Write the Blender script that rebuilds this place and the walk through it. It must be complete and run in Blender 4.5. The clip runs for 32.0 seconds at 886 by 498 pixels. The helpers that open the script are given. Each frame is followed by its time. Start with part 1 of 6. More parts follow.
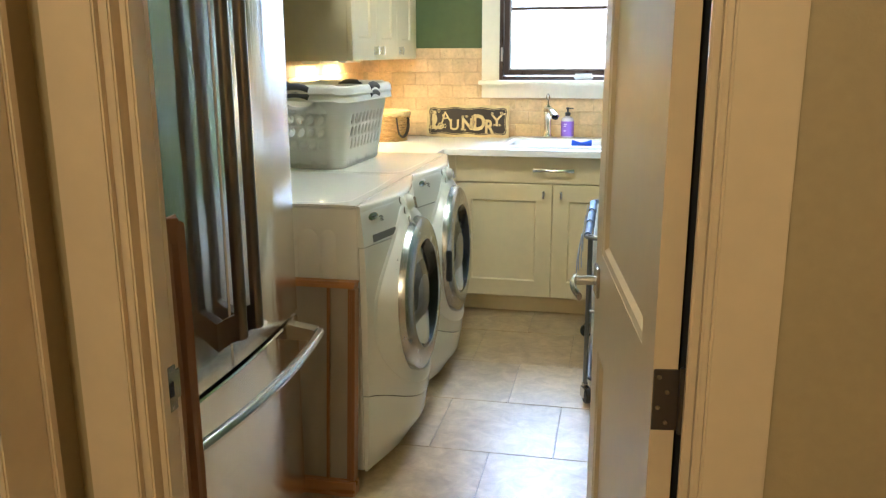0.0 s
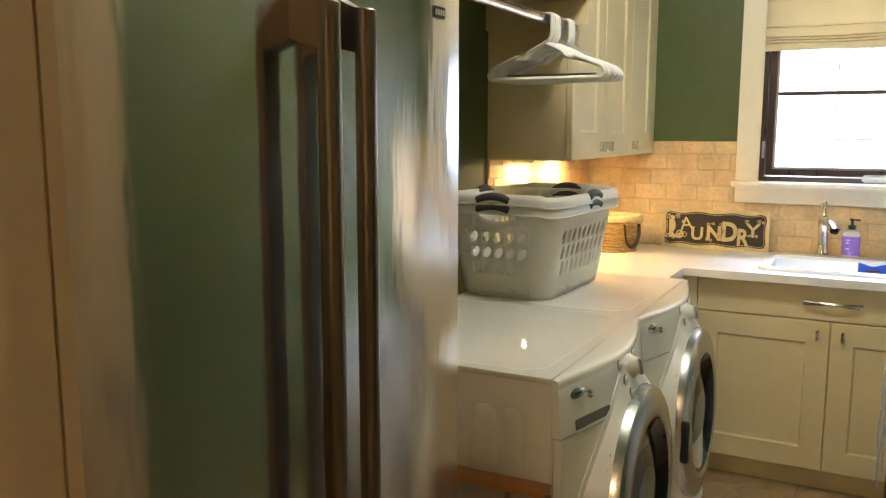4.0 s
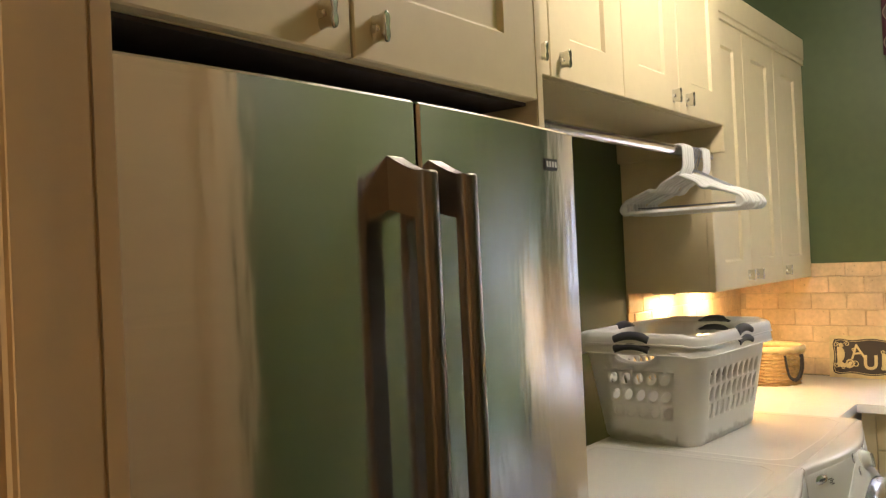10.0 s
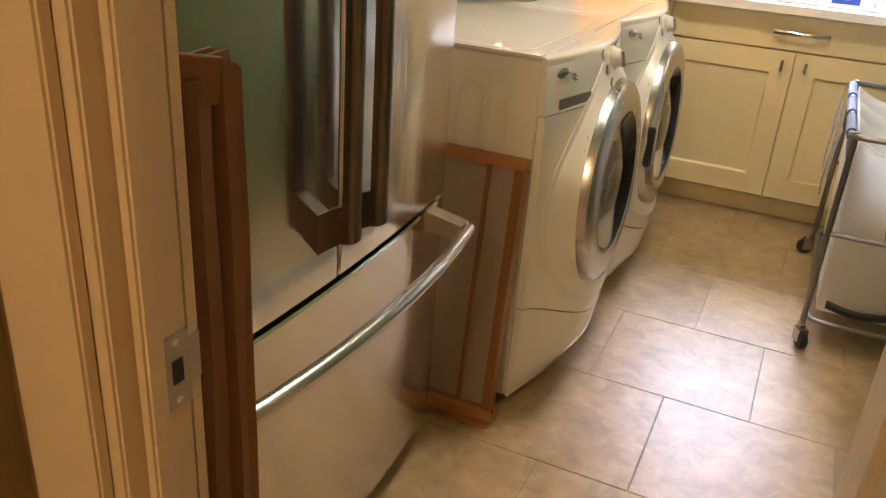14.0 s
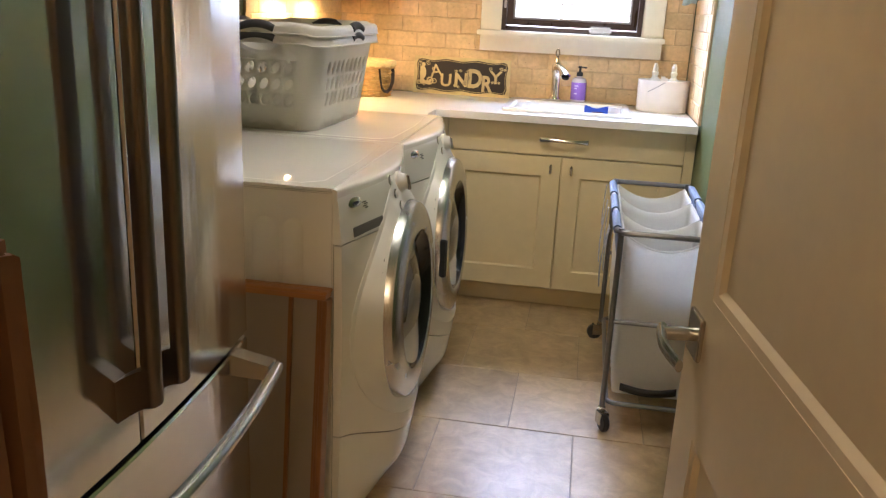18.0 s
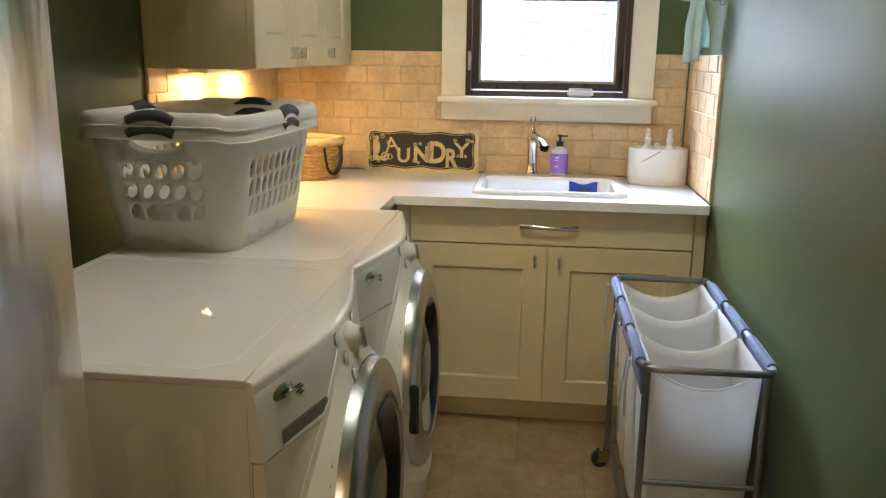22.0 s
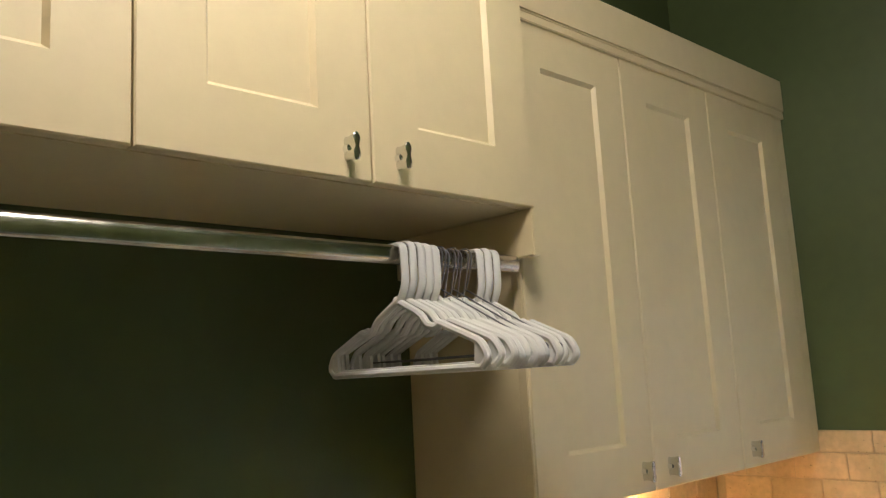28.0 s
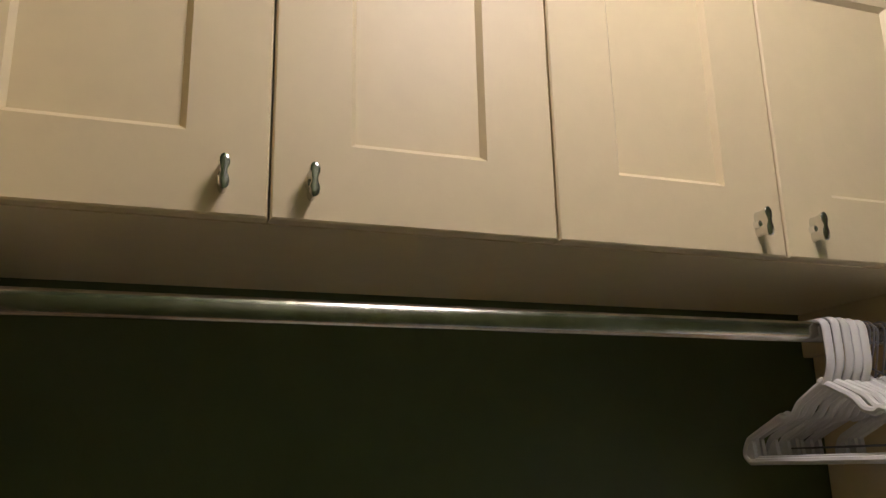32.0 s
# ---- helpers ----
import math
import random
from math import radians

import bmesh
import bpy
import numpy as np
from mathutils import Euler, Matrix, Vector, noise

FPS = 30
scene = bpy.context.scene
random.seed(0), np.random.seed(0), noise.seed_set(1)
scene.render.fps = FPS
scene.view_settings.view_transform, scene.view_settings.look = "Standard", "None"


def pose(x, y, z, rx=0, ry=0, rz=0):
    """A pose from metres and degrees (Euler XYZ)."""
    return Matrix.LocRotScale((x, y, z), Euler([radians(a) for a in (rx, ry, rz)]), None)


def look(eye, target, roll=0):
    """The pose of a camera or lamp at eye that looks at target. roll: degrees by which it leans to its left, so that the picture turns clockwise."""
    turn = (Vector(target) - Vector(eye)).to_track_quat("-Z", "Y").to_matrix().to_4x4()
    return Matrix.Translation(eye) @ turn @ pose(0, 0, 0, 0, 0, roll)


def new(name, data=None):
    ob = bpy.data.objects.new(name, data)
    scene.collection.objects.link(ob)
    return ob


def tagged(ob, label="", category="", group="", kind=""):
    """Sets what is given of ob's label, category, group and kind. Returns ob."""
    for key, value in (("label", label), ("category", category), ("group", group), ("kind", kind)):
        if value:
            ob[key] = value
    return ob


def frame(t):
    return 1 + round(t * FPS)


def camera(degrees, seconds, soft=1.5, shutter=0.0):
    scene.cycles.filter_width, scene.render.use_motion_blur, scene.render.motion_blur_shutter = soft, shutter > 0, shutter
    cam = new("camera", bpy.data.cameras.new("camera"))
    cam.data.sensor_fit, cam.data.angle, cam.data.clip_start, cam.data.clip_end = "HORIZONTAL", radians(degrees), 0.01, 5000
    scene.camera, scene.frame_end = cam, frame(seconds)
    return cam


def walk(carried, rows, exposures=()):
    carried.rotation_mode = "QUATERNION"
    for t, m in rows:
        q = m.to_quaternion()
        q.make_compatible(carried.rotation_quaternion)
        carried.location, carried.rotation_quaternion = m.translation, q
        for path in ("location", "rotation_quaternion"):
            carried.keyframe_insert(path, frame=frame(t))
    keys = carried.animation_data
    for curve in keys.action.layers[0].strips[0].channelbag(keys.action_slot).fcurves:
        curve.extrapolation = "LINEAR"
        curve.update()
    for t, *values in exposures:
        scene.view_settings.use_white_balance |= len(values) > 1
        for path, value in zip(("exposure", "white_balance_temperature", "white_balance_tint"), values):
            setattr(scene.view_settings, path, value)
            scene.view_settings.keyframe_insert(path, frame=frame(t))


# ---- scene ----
cam = camera(56.9, 32.0, 1.3)
PATH = [
    (0, (0.382, 0.351, 1.414), (-0.017, 2.254, 0.946), -0.2),
    (0.5, (0.394, 0.363, 1.44), (0.019, 2.286, 1.038), 1.1),
    (1, (0.384, 0.404, 1.449), (-0.019, 2.32, 1.04), 1.1),
    (1.5, (0.322, 0.518, 1.464), (-0.09, 2.431, 1.05), 1.1),
    (2, (0.284, 0.636, 1.47), (-0.119, 2.549, 1.047), 0.9),
    (2.5, (0.247, 0.754, 1.466), (-0.255, 2.645, 1.048), 0.3),
    (4.5, (0.197, 1.186, 1.509), (-0.888, 2.856, 1.327), -0.5),
    (5, (0.226, 1.204, 1.527), (-1.003, 2.781, 1.479), -1.5),
    (5.5, (0.228, 1.206, 1.528), (-1.055, 2.739, 1.576), -1.7),
    (6, (0.247, 1.17, 1.546), (-1.035, 2.696, 1.714), -1.3),
    (6.5, (0.272, 1.15, 1.563), (-0.996, 2.663, 1.881), -1.9),
    (7, (0.29, 1.139, 1.578), (-0.938, 2.665, 1.983), -2.8),
    (7.5, (0.282, 1.14, 1.587), (-0.913, 2.68, 2.031), -2.8),
    (8, (0.277, 1.147, 1.59), (-0.906, 2.702, 2.014), -3.0),
    (8.5, (0.277, 1.153, 1.582), (-0.926, 2.711, 1.935), -2.9),
    (9, (0.247, 1.182, 1.563), (-0.977, 2.749, 1.771), -2.7),
    (9.5, (0.229, 1.198, 1.55), (-1.012, 2.765, 1.627), -2.7),
    (10, (0.225, 1.198, 1.541), (-1.018, 2.766, 1.563), -2.6),
    (10.5, (0.214, 1.215, 1.493), (-1.003, 2.801, 1.43), -2.3),
    (11, (0.181, 1.224, 1.443), (-1.01, 2.816, 1.229), -1.4),
    (11.5, (0.153, 1.184, 1.401), (-0.975, 2.8, 1.06), 0.1),
    (12, (0.127, 1.11, 1.377), (-0.879, 2.758, 0.856), 1.2),
    (12.5, (0.139, 1.054, 1.349), (-0.776, 2.716, 0.717), 1.5),
    (13, (0.138, 1.023, 1.333), (-0.684, 2.705, 0.63), 2.7),
    (13.5, (0.146, 1.005, 1.315), (-0.613, 2.68, 0.528), 3.6),
    (15.5, (0.166, 0.979, 1.309), (-0.43, 2.669, 0.42), 7.3),
    (16, (0.148, 1.017, 1.327), (-0.302, 2.781, 0.499), 6.9),
    (16.5, (0.134, 1.022, 1.345), (-0.196, 2.847, 0.597), 5.1),
    (17, (0.146, 1.005, 1.365), (-0.177, 2.866, 0.709), 3.5),
    (17.5, (0.162, 0.998, 1.366), (-0.173, 2.875, 0.762), 2.7),
    (18, (0.155, 0.987, 1.37), (-0.155, 2.877, 0.794), 2.8),
    (18.5, (0.147, 0.979, 1.376), (-0.127, 2.882, 0.827), 3.0),
    (19, (0.13, 1.03, 1.372), (-0.144, 2.931, 0.815), 3.2),
    (19.5, (0.106, 1.144, 1.363), (-0.179, 3.022, 0.735), 3.9),
    (20, (0.13, 1.265, 1.37), (-0.193, 3.111, 0.671), 3.5),
    (20.5, (0.133, 1.36, 1.362), (-0.24, 3.173, 0.604), 2.7),
    (21, (0.101, 1.461, 1.379), (-0.226, 3.286, 0.629), 1.4),
    (21.2, (0.076, 1.505, 1.394), (-0.214, 3.356, 0.694), 0.9),
    (21.5, (0.041, 1.573, 1.404), (-0.211, 3.461, 0.795), 0.1),
    (22, (0.021, 1.658, 1.432), (-0.2, 3.59, 0.965), 0.8),
    (22.5, (0.042, 1.792, 1.458), (-0.256, 3.738, 1.102), 2.3),
    (23, (0.042, 1.894, 1.471), (-0.391, 3.825, 1.18), 1.7),
    (23.5, (0.0, 2.001, 1.505), (-0.445, 3.939, 1.288), -0.4),
    (24, (-0.052, 2.101, 1.542), (-0.4, 4.063, 1.375), -0.1),
    (24.5, (-0.074, 2.23, 1.559), (-0.405, 4.195, 1.395), 1.0),
    (26.5, (0.052, 2.759, 1.632), (-0.9, 4.518, 1.666), -3.1),
    (27, (0.137, 2.83, 1.636), (-1.021, 4.457, 1.743), -2.6),
    (27.5, (0.196, 2.859, 1.641), (-1.117, 4.355, 1.842), -2.6),
    (28, (0.235, 2.847, 1.645), (-1.205, 4.2, 1.955), -3.1),
    (28.5, (0.246, 2.825, 1.656), (-1.263, 4.075, 2.055), -3.3),
    (29, (0.262, 2.815, 1.656), (-1.304, 3.961, 2.145), -3.6),
    (29.5, (0.253, 2.794, 1.654), (-1.383, 3.807, 2.203), -3.1),
    (30, (0.248, 2.771, 1.659), (-1.456, 3.656, 2.226), -2.3),
    (30.5, (0.237, 2.753, 1.657), (-1.522, 3.515, 2.232), -2.2),
    (31, (0.238, 2.742, 1.663), (-1.581, 3.359, 2.228), -1.7),
    (31.5, (0.224, 2.735, 1.669), (-1.628, 3.27, 2.210), -1.2),
    (32, (0.204, 2.746, 1.661), (-1.621, 3.387, 2.176), -1.3),
]
EXPOSURES = [
    (0.0, 2.85, 4700, 9), (1.0, 2.42, 4800, 12), (2.5, 2.4, 4950, 15), (4.5, 2.3, 5600, 17), (5.5, 2.3, 6000, 19), (6.0, 2.3, 6350, 20), (7.0, 2.25, 6700, 22), (8.0, 2.2, 6500, 22), (9.0, 2.33, 5800, 25),
    (10.0, 2.35, 5500, 24), (12.0, 2.40, 5300, 27), (13.0, 2.75, 5950, 26), (15.5, 2.85, 6000, 26), (17.0, 2.52, 5550, 26), (19.0, 2.36, 5300, 22), (20.4, 2.48, 5350, 21), (21.0, 2.58, 5350, 19), (22.0, 1.98, 5350, 19),
    (23.0, 1.63, 5700, 27), (24.5, 1.57, 6500, 21), (26.5, 1.78, 9000, 17), (27.0, 1.78, 9000, 17), (28.0, 1.74, 5350, 24), (29.0, 1.46, 5000, 30), (30.0, 1.30, 5050, 29), (32.0, 1.18, 5300, 34)]
walk(cam, [(t, look(eye, target, roll)) for t, eye, target, roll in PATH], EXPOSURES)

# ---- light ----
world = bpy.data.worlds.new("world")
scene.world = world
world.use_nodes = True
wn = world.node_tree
sky = wn.nodes.new("ShaderNodeTexSky")
sky.sky_type, sky.sun_disc, sky.sun_elevation, sky.sun_rotation = "NISHITA", False, radians(48), radians(200)
wn.nodes["Background"].inputs["Strength"].default_value = 0.12
wn.links.new(sky.outputs[0], wn.nodes["Background"].inputs[0])


def lamp(name, kind, m, watts, colour, **more):
    data = bpy.data.lights.new(name, kind)
    data.energy, data.color = watts, colour
    if kind == "AREA":
        data.shape, data.size, data.size_y = "RECTANGLE", more["size"], more["size_y"]
    elif kind == "SUN":
        data.angle = radians(0.5)
    else:
        data.shadow_soft_size = more["radius"]
    ob = new(name, data)
    ob.matrix_basis = m
    return ob


SUN_W, SKY_W, CEIL_W, HALL_W, STRIP_W = 5.0, 138.0, 8.4, 12.4, 2.2
lamp("sun", "SUN", look((0, 0, 10), (1.2, 4.4, 5.0)), SUN_W, (1.0, 0.95, 0.86))
# Two unseen area lamps added outside: a sky stand-in and an east-wall fill.
lamp("skylight_over_yard", "AREA", look((-0.40, 6.7, 3.95), (0.10, 4.4, 0.8)), SKY_W, (0.76, 0.88, 1.0), size=2.2, size_y=1.9)
lamp("unseen_fill_from_yard_side", "AREA", look((-1.35, 8.4, 3.4), (0.45, 4.2, 0.9)), 140.0, (0.84, 0.92, 1.0), size=2.0, size_y=1.7)
lamp("ceiling_bulb", "POINT", pose(-0.15, 3.33, 2.87), CEIL_W, (1.0, 0.82, 0.60), radius=0.17)
lamp("hall_bulb", "POINT", pose(0.0, -0.95, 2.50), HALL_W, (1.0, 0.73, 0.36), radius=0.14)
for strip_y in (4.33, 4.71):
    lamp("cabinet_strip_light", "AREA", pose(-1.075, strip_y, 1.355, 0, 0, 90), STRIP_W / 2, (1.0, 0.64, 0.22), size=0.21, size_y=0.03)


# ---- materials ----
def mat(name, colour, rough=0.5, metal=0.0, grain=0.0, scale=40.0, bump=0.0, blotch=0.0, blotch_scale=3.0, stretch=(1, 1, 1), per_piece=0.0, coat=0.0, bump_scale=None, emit=0.0, tint=None):
    m = bpy.data.materials.new(name)
    m.use_nodes = True
    n, l = m.node_tree.nodes, m.node_tree.links
    b = n["Principled BSDF"]
    b.inputs["Base Color"].default_value = (*colour, 1)
    b.inputs["Roughness"].default_value, b.inputs["Metallic"].default_value = rough, metal
    b.inputs["Coat Weight"].default_value = coat
    if emit:
        b.inputs["Emission Color"].default_value = (*(tint or colour), 1)
        b.inputs["Emission Strength"].default_value = emit
    tc, mp = n.new("ShaderNodeTexCoord"), n.new("ShaderNodeMapping")
    mp.inputs["Scale"].default_value, mp.inputs["Location"].default_value = stretch, (3.13, 7.71, 0.373)
    l.new(tc.outputs["Object"], mp.inputs[0])
    value = None
    for amount, size, detail in ((grain, scale, 6), (blotch, blotch_scale, 4)):
        if amount:
            t = n.new("ShaderNodeTexNoise")
            t.inputs["Scale"].default_value, t.inputs["Detail"].default_value = size, detail
            l.new(mp.outputs[0], t.inputs["Vector"])
            r = n.new("ShaderNodeMapRange")
            r.inputs["From Min"].default_value, r.inputs["From Max"].default_value = 0.25, 0.75
            r.inputs["To Min"].default_value, r.inputs["To Max"].default_value = 1 - amount, 1 + amount
            l.new(t.outputs["Fac"], r.inputs["Value"])
            out = r.outputs[0]
            if value:
                x = n.new("ShaderNodeMath")
                x.operation = "MULTIPLY"
                l.new(value, x.inputs[0]), l.new(out, x.inputs[1])
                out = x.outputs[0]
            value = out
    if per_piece:
        oi, r = n.new("ShaderNodeObjectInfo"), n.new("ShaderNodeMapRange")
        r.inputs["To Min"].default_value, r.inputs["To Max"].default_value = 1 - per_piece, 1 + per_piece
        l.new(oi.outputs["Random"], r.inputs["Value"])
        out = r.outputs[0]
        if value:
            x = n.new("ShaderNodeMath")
            x.operation = "MULTIPLY"
            l.new(value, x.inputs[0]), l.new(out, x.inputs[1])
            out = x.outputs[0]
        value = out
    if value:
        v = n.new("ShaderNodeVectorMath")
        v.operation = "SCALE"
        v.inputs[0].default_value = colour
        l.new(value, v.inputs["Scale"])
        l.new(v.outputs[0], b.inputs["Base Color"])
        rr = n.new("ShaderNodeMath")
        rr.operation, rr.inputs[1].default_value = "MULTIPLY", rough
        l.new(value, rr.inputs[0]), l.new(rr.outputs[0], b.inputs["Roughness"])
    if bump:
        t, u = n.new("ShaderNodeTexNoise"), n.new("ShaderNodeBump")
        t.inputs["Scale"].default_value, t.inputs["Detail"].default_value = bump_scale or scale, 5
        u.inputs["Strength"].default_value, u.inputs["Distance"].default_value = bump, 0.002
        l.new(mp.outputs[0], t.inputs["Vector"]), l.new(t.outputs["Fac"], u.inputs["Height"]), l.new(u.outputs[0], b.inputs["Normal"])
    return m


def glass(name, colour=(1, 1, 1), rough=0.0):
    m = mat(name, colour, rough)
    b = m.node_tree.nodes["Principled BSDF"]
    b.inputs["Transmission Weight"].default_value, b.inputs["IOR"].default_value = 1.0, 1.45
    return m


M_GREEN = mat("green_wall_paint", (0.080, 0.107, 0.033), 0.42, grain=0.06, scale=24, bump=0.22, bump_scale=260, blotch=0.10, blotch_scale=2.2)
M_TAN = mat("tan_wall_paint", (0.37, 0.295, 0.155), 0.55, grain=0.04, scale=60, bump=0.2, bump_scale=240, blotch=0.05, blotch_scale=1.2)
M_CEIL = mat("green_ceiling_paint", (0.10, 0.15, 0.06), 0.7, grain=0.04, scale=50, bump=0.2, bump_scale=200)
M_TRIM = mat("cream_trim_paint", (0.63, 0.51, 0.325), 0.33, grain=0.03, scale=30, bump=0.05, bump_scale=90, blotch=0.03)
M_WHITE_TRIM = mat("window_trim_paint", (0.78, 0.73, 0.58), 0.35, grain=0.03, scale=30, bump=0.05, bump_scale=90)
M_CAB = mat("cream_cabinet_paint", (0.70, 0.588, 0.335), 0.50, grain=0.025, scale=25, bump=0.06, bump_scale=120, blotch=0.03, blotch_scale=2.5)
M_DARKGAP = mat("dark_gap", (0.012, 0.010, 0.008), 0.8)
M_TILE = mat("travertine_floor_tile", (0.45, 0.322, 0.172), 0.40, grain=0.26, scale=13, blotch=0.20, blotch_scale=4.5, per_piece=0.08)
for link in list(M_TILE.node_tree.links):
    if link.to_socket.name == "Roughness":
        M_TILE.node_tree.links.remove(link)
for node in M_TILE.node_tree.nodes:
    if node.type == "TEX_NOISE":
        node.inputs["Distortion"].default_value, node.inputs["Roughness"].default_value, node.inputs["Detail"].default_value = 0.9, 0.68, 8
M_GROUT = mat("floor_grout", (0.35, 0.272, 0.175), 0.85, grain=0.1, scale=80)
M_SPLASH = mat("tumbled_travertine", (0.62, 0.455, 0.24), 0.55, grain=0.12, scale=55, blotch=0.18, blotch_scale=9, bump=0.5, bump_scale=90, per_piece=0.10)
# small dark pits in the tumbled stone
pn, pl = M_SPLASH.node_tree.nodes, M_SPLASH.node_tree.links
pit, pmap, pmul, ptc, pst = (pn.new(k) for k in ("ShaderNodeTexNoise", "ShaderNodeMapRange", "ShaderNodeMix", "ShaderNodeTexCoord", "ShaderNodeMapping"))
pst.inputs["Scale"].default_value = (1, 1, 1.9)
pit.inputs["Scale"].default_value, pit.inputs["Detail"].default_value, pit.inputs["Roughness"].default_value = 62.0, 4.0, 0.6
pmap.inputs["From Min"].default_value, pmap.inputs["From Max"].default_value = 0.655, 0.715
pmul.data_type = "RGBA"
pmul.inputs[7].default_value = (0.22, 0.145, 0.075, 1)
old = [k for k in pl if k.to_socket.name == "Base Color"][0].from_socket
for a, b in ((ptc.outputs["Object"], pst.inputs[0]), (pst.outputs[0], pit.inputs["Vector"]), (pit.outputs["Fac"], pmap.inputs["Value"]), (pmap.outputs[0], pmul.inputs[0]), (old, pmul.inputs[6]), (pmul.outputs[2], pn["Principled BSDF"].inputs["Base Color"])):
    pl.new(a, b)
M_SPLASH_GROUT = mat("splash_grout", (0.57, 0.44, 0.26), 0.9, grain=0.08, scale=90)
M_QUARTZ = mat("white_quartz", (0.80, 0.79, 0.75), 0.16, grain=0.035, scale=120, blotch=0.02, blotch_scale=8)
M_STEEL = mat("brushed_steel", (0.72, 0.71, 0.685), 0.15, 1.0, grain=0.012, scale=18, stretch=(1, 1, 30), blotch=0.03, blotch_scale=3.0)
wav, wbp, wtc, wmp = (M_STEEL.node_tree.nodes.new(k) for k in ("ShaderNodeTexNoise", "ShaderNodeBump", "ShaderNodeTexCoord", "ShaderNodeMapping"))
wmp.inputs["Scale"].default_value, wav.inputs["Scale"].default_value, wav.inputs["Detail"].default_value = (1, 1, 0.20), 10.0, 3.2
wbp.inputs["Strength"].default_value, wbp.inputs["Distance"].default_value = 0.7, 0.0022
for a, b in ((wtc.outputs["Object"], wmp.inputs[0]), (wmp.outputs[0], wav.inputs["Vector"]), (wav.outputs["Fac"], wbp.inputs["Height"]), (wbp.outputs[0], M_STEEL.node_tree.nodes["Principled BSDF"].inputs["Normal"])):
    M_STEEL.node_tree.links.new(a, b)
M_STEEL.node_tree.nodes["Principled BSDF"].inputs["Anisotropic"].default_value = 0.94
M_STEEL.node_tree.nodes["Principled BSDF"].inputs["Anisotropic Rotation"].default_value = 0.25
M_STEEL_DARK = mat("dark_steel_side", (0.085, 0.083, 0.08), 0.45, 0.6, grain=0.05, scale=40)
M_BRONZE = mat("handle_steel", (0.21, 0.18, 0.155), 0.30, 1.0, grain=0.03, scale=30)
M_ROD = mat("worn_steel_rod", (0.50, 0.47, 0.40), 0.20, 1.0, grain=0.16, scale=60, blotch=0.22, blotch_scale=9)
M_CHROME = mat("chrome", (0.80, 0.80, 0.80), 0.07, 1.0)
M_SATIN = mat("satin_chrome", (0.70, 0.69, 0.66), 0.17, 1.0, grain=0.03, scale=60)
M_BAR = mat("satin_steel_bar", (0.62, 0.60, 0.56), 0.24, 1.0, grain=0.04, scale=120)
M_NICKEL = mat("brushed_nickel", (0.52, 0.50, 0.46), 0.26, 1.0, grain=0.04, scale=60)
M_GUNMETAL = mat("grey_metal_tube", (0.25, 0.25, 0.26), 0.35, 0.9, grain=0.05, scale=60)
M_APPLIANCE = mat("white_enamel", (0.82, 0.79, 0.72), 0.075, grain=0.012, scale=10, coat=0.4)
M_APPLIANCE_P = mat("white_plastic", (0.76, 0.75, 0.69), 0.3, grain=0.015, scale=12)
M_SILVER = mat("silver_plastic_ring", (0.56, 0.56, 0.545), 0.27, 0.95, grain=0.02, scale=30)
M_BLACK = mat("black_rubber", (0.018, 0.018, 0.018), 0.42)
M_BLACKGLOSS = mat("black_gloss", (0.012, 0.012, 0.012), 0.10)
M_SMOKED = glass("smoked_glass", (0.35, 0.36, 0.34))
M_GLASS = glass("window_glass")
M_CARD = mat("brown_cardboard", (0.215, 0.105, 0.042), 0.75, grain=0.10, scale=18, stretch=(1, 1, 0.2), blotch=0.12, blotch_scale=5, bump=0.2, bump_scale=60)
M_TAPE = mat("clear_packing_tape", (0.17, 0.095, 0.05), 0.12, grain=0.04, scale=20)
M_OAK = mat("orange_oak", (0.27, 0.115, 0.035), 0.36, grain=0.28, scale=26, stretch=(1, 1, 0.12), blotch=0.1, blotch_scale=5, bump=0.12, bump_scale=50)
M_OAKTOP = mat("orange_oak_across", (0.42, 0.185, 0.055), 0.33, grain=0.28, scale=30, stretch=(0.12, 1, 1), bump=0.12, bump_scale=50)
M_GREYPANEL = mat("grey_board", (0.33, 0.275, 0.20), 0.5, grain=0.06, scale=14, stretch=(1, 1, 0.15))
M_BASKET = mat("light_grey_plastic", (0.70, 0.68, 0.62), 0.36, grain=0.015, scale=14)
M_GRIP = mat("charcoal_grip", (0.055, 0.055, 0.06), 0.5, bump=0.2, bump_scale=150)
M_HANGER = mat("white_hanger_plastic", (0.76, 0.75, 0.70), 0.33, grain=0.02, scale=20, per_piece=0.06)
M_ESPRESSO = mat("espresso_window_wood", (0.040, 0.022, 0.014), 0.32, grain=0.25, scale=30, stretch=(1, 1, 0.2))
M_SASHGREY = mat("grey_sash_edge", (0.40, 0.38, 0.36), 0.4)


# ---- building helpers ----
def world_of(ob):
    return (world_of(ob.parent) @ ob.matrix_parent_inverse if ob.parent else Matrix()) @ ob.matrix_basis


def obj(name, bm, material, smooth=35):
    me = bpy.data.meshes.new(name)
    bmesh.ops.recalc_face_normals(bm, faces=bm.faces)
    for f in bm.faces:
        f.smooth = smooth > 0
    bm.to_mesh(me)
    bm.free()
    me.materials.append(material)
    if smooth:
        me.set_sharp_from_angle(angle=radians(smooth))
    return new(name, me)


def part(name, bm, material, parent, label="", smooth=35):
    """One mesh, given in world metres, under a thing or a part."""
    ob = obj(name, bm, material, smooth)
    ob.parent, ob.matrix_parent_inverse = parent, world_of(parent).inverted()
    return tagged(ob, label)


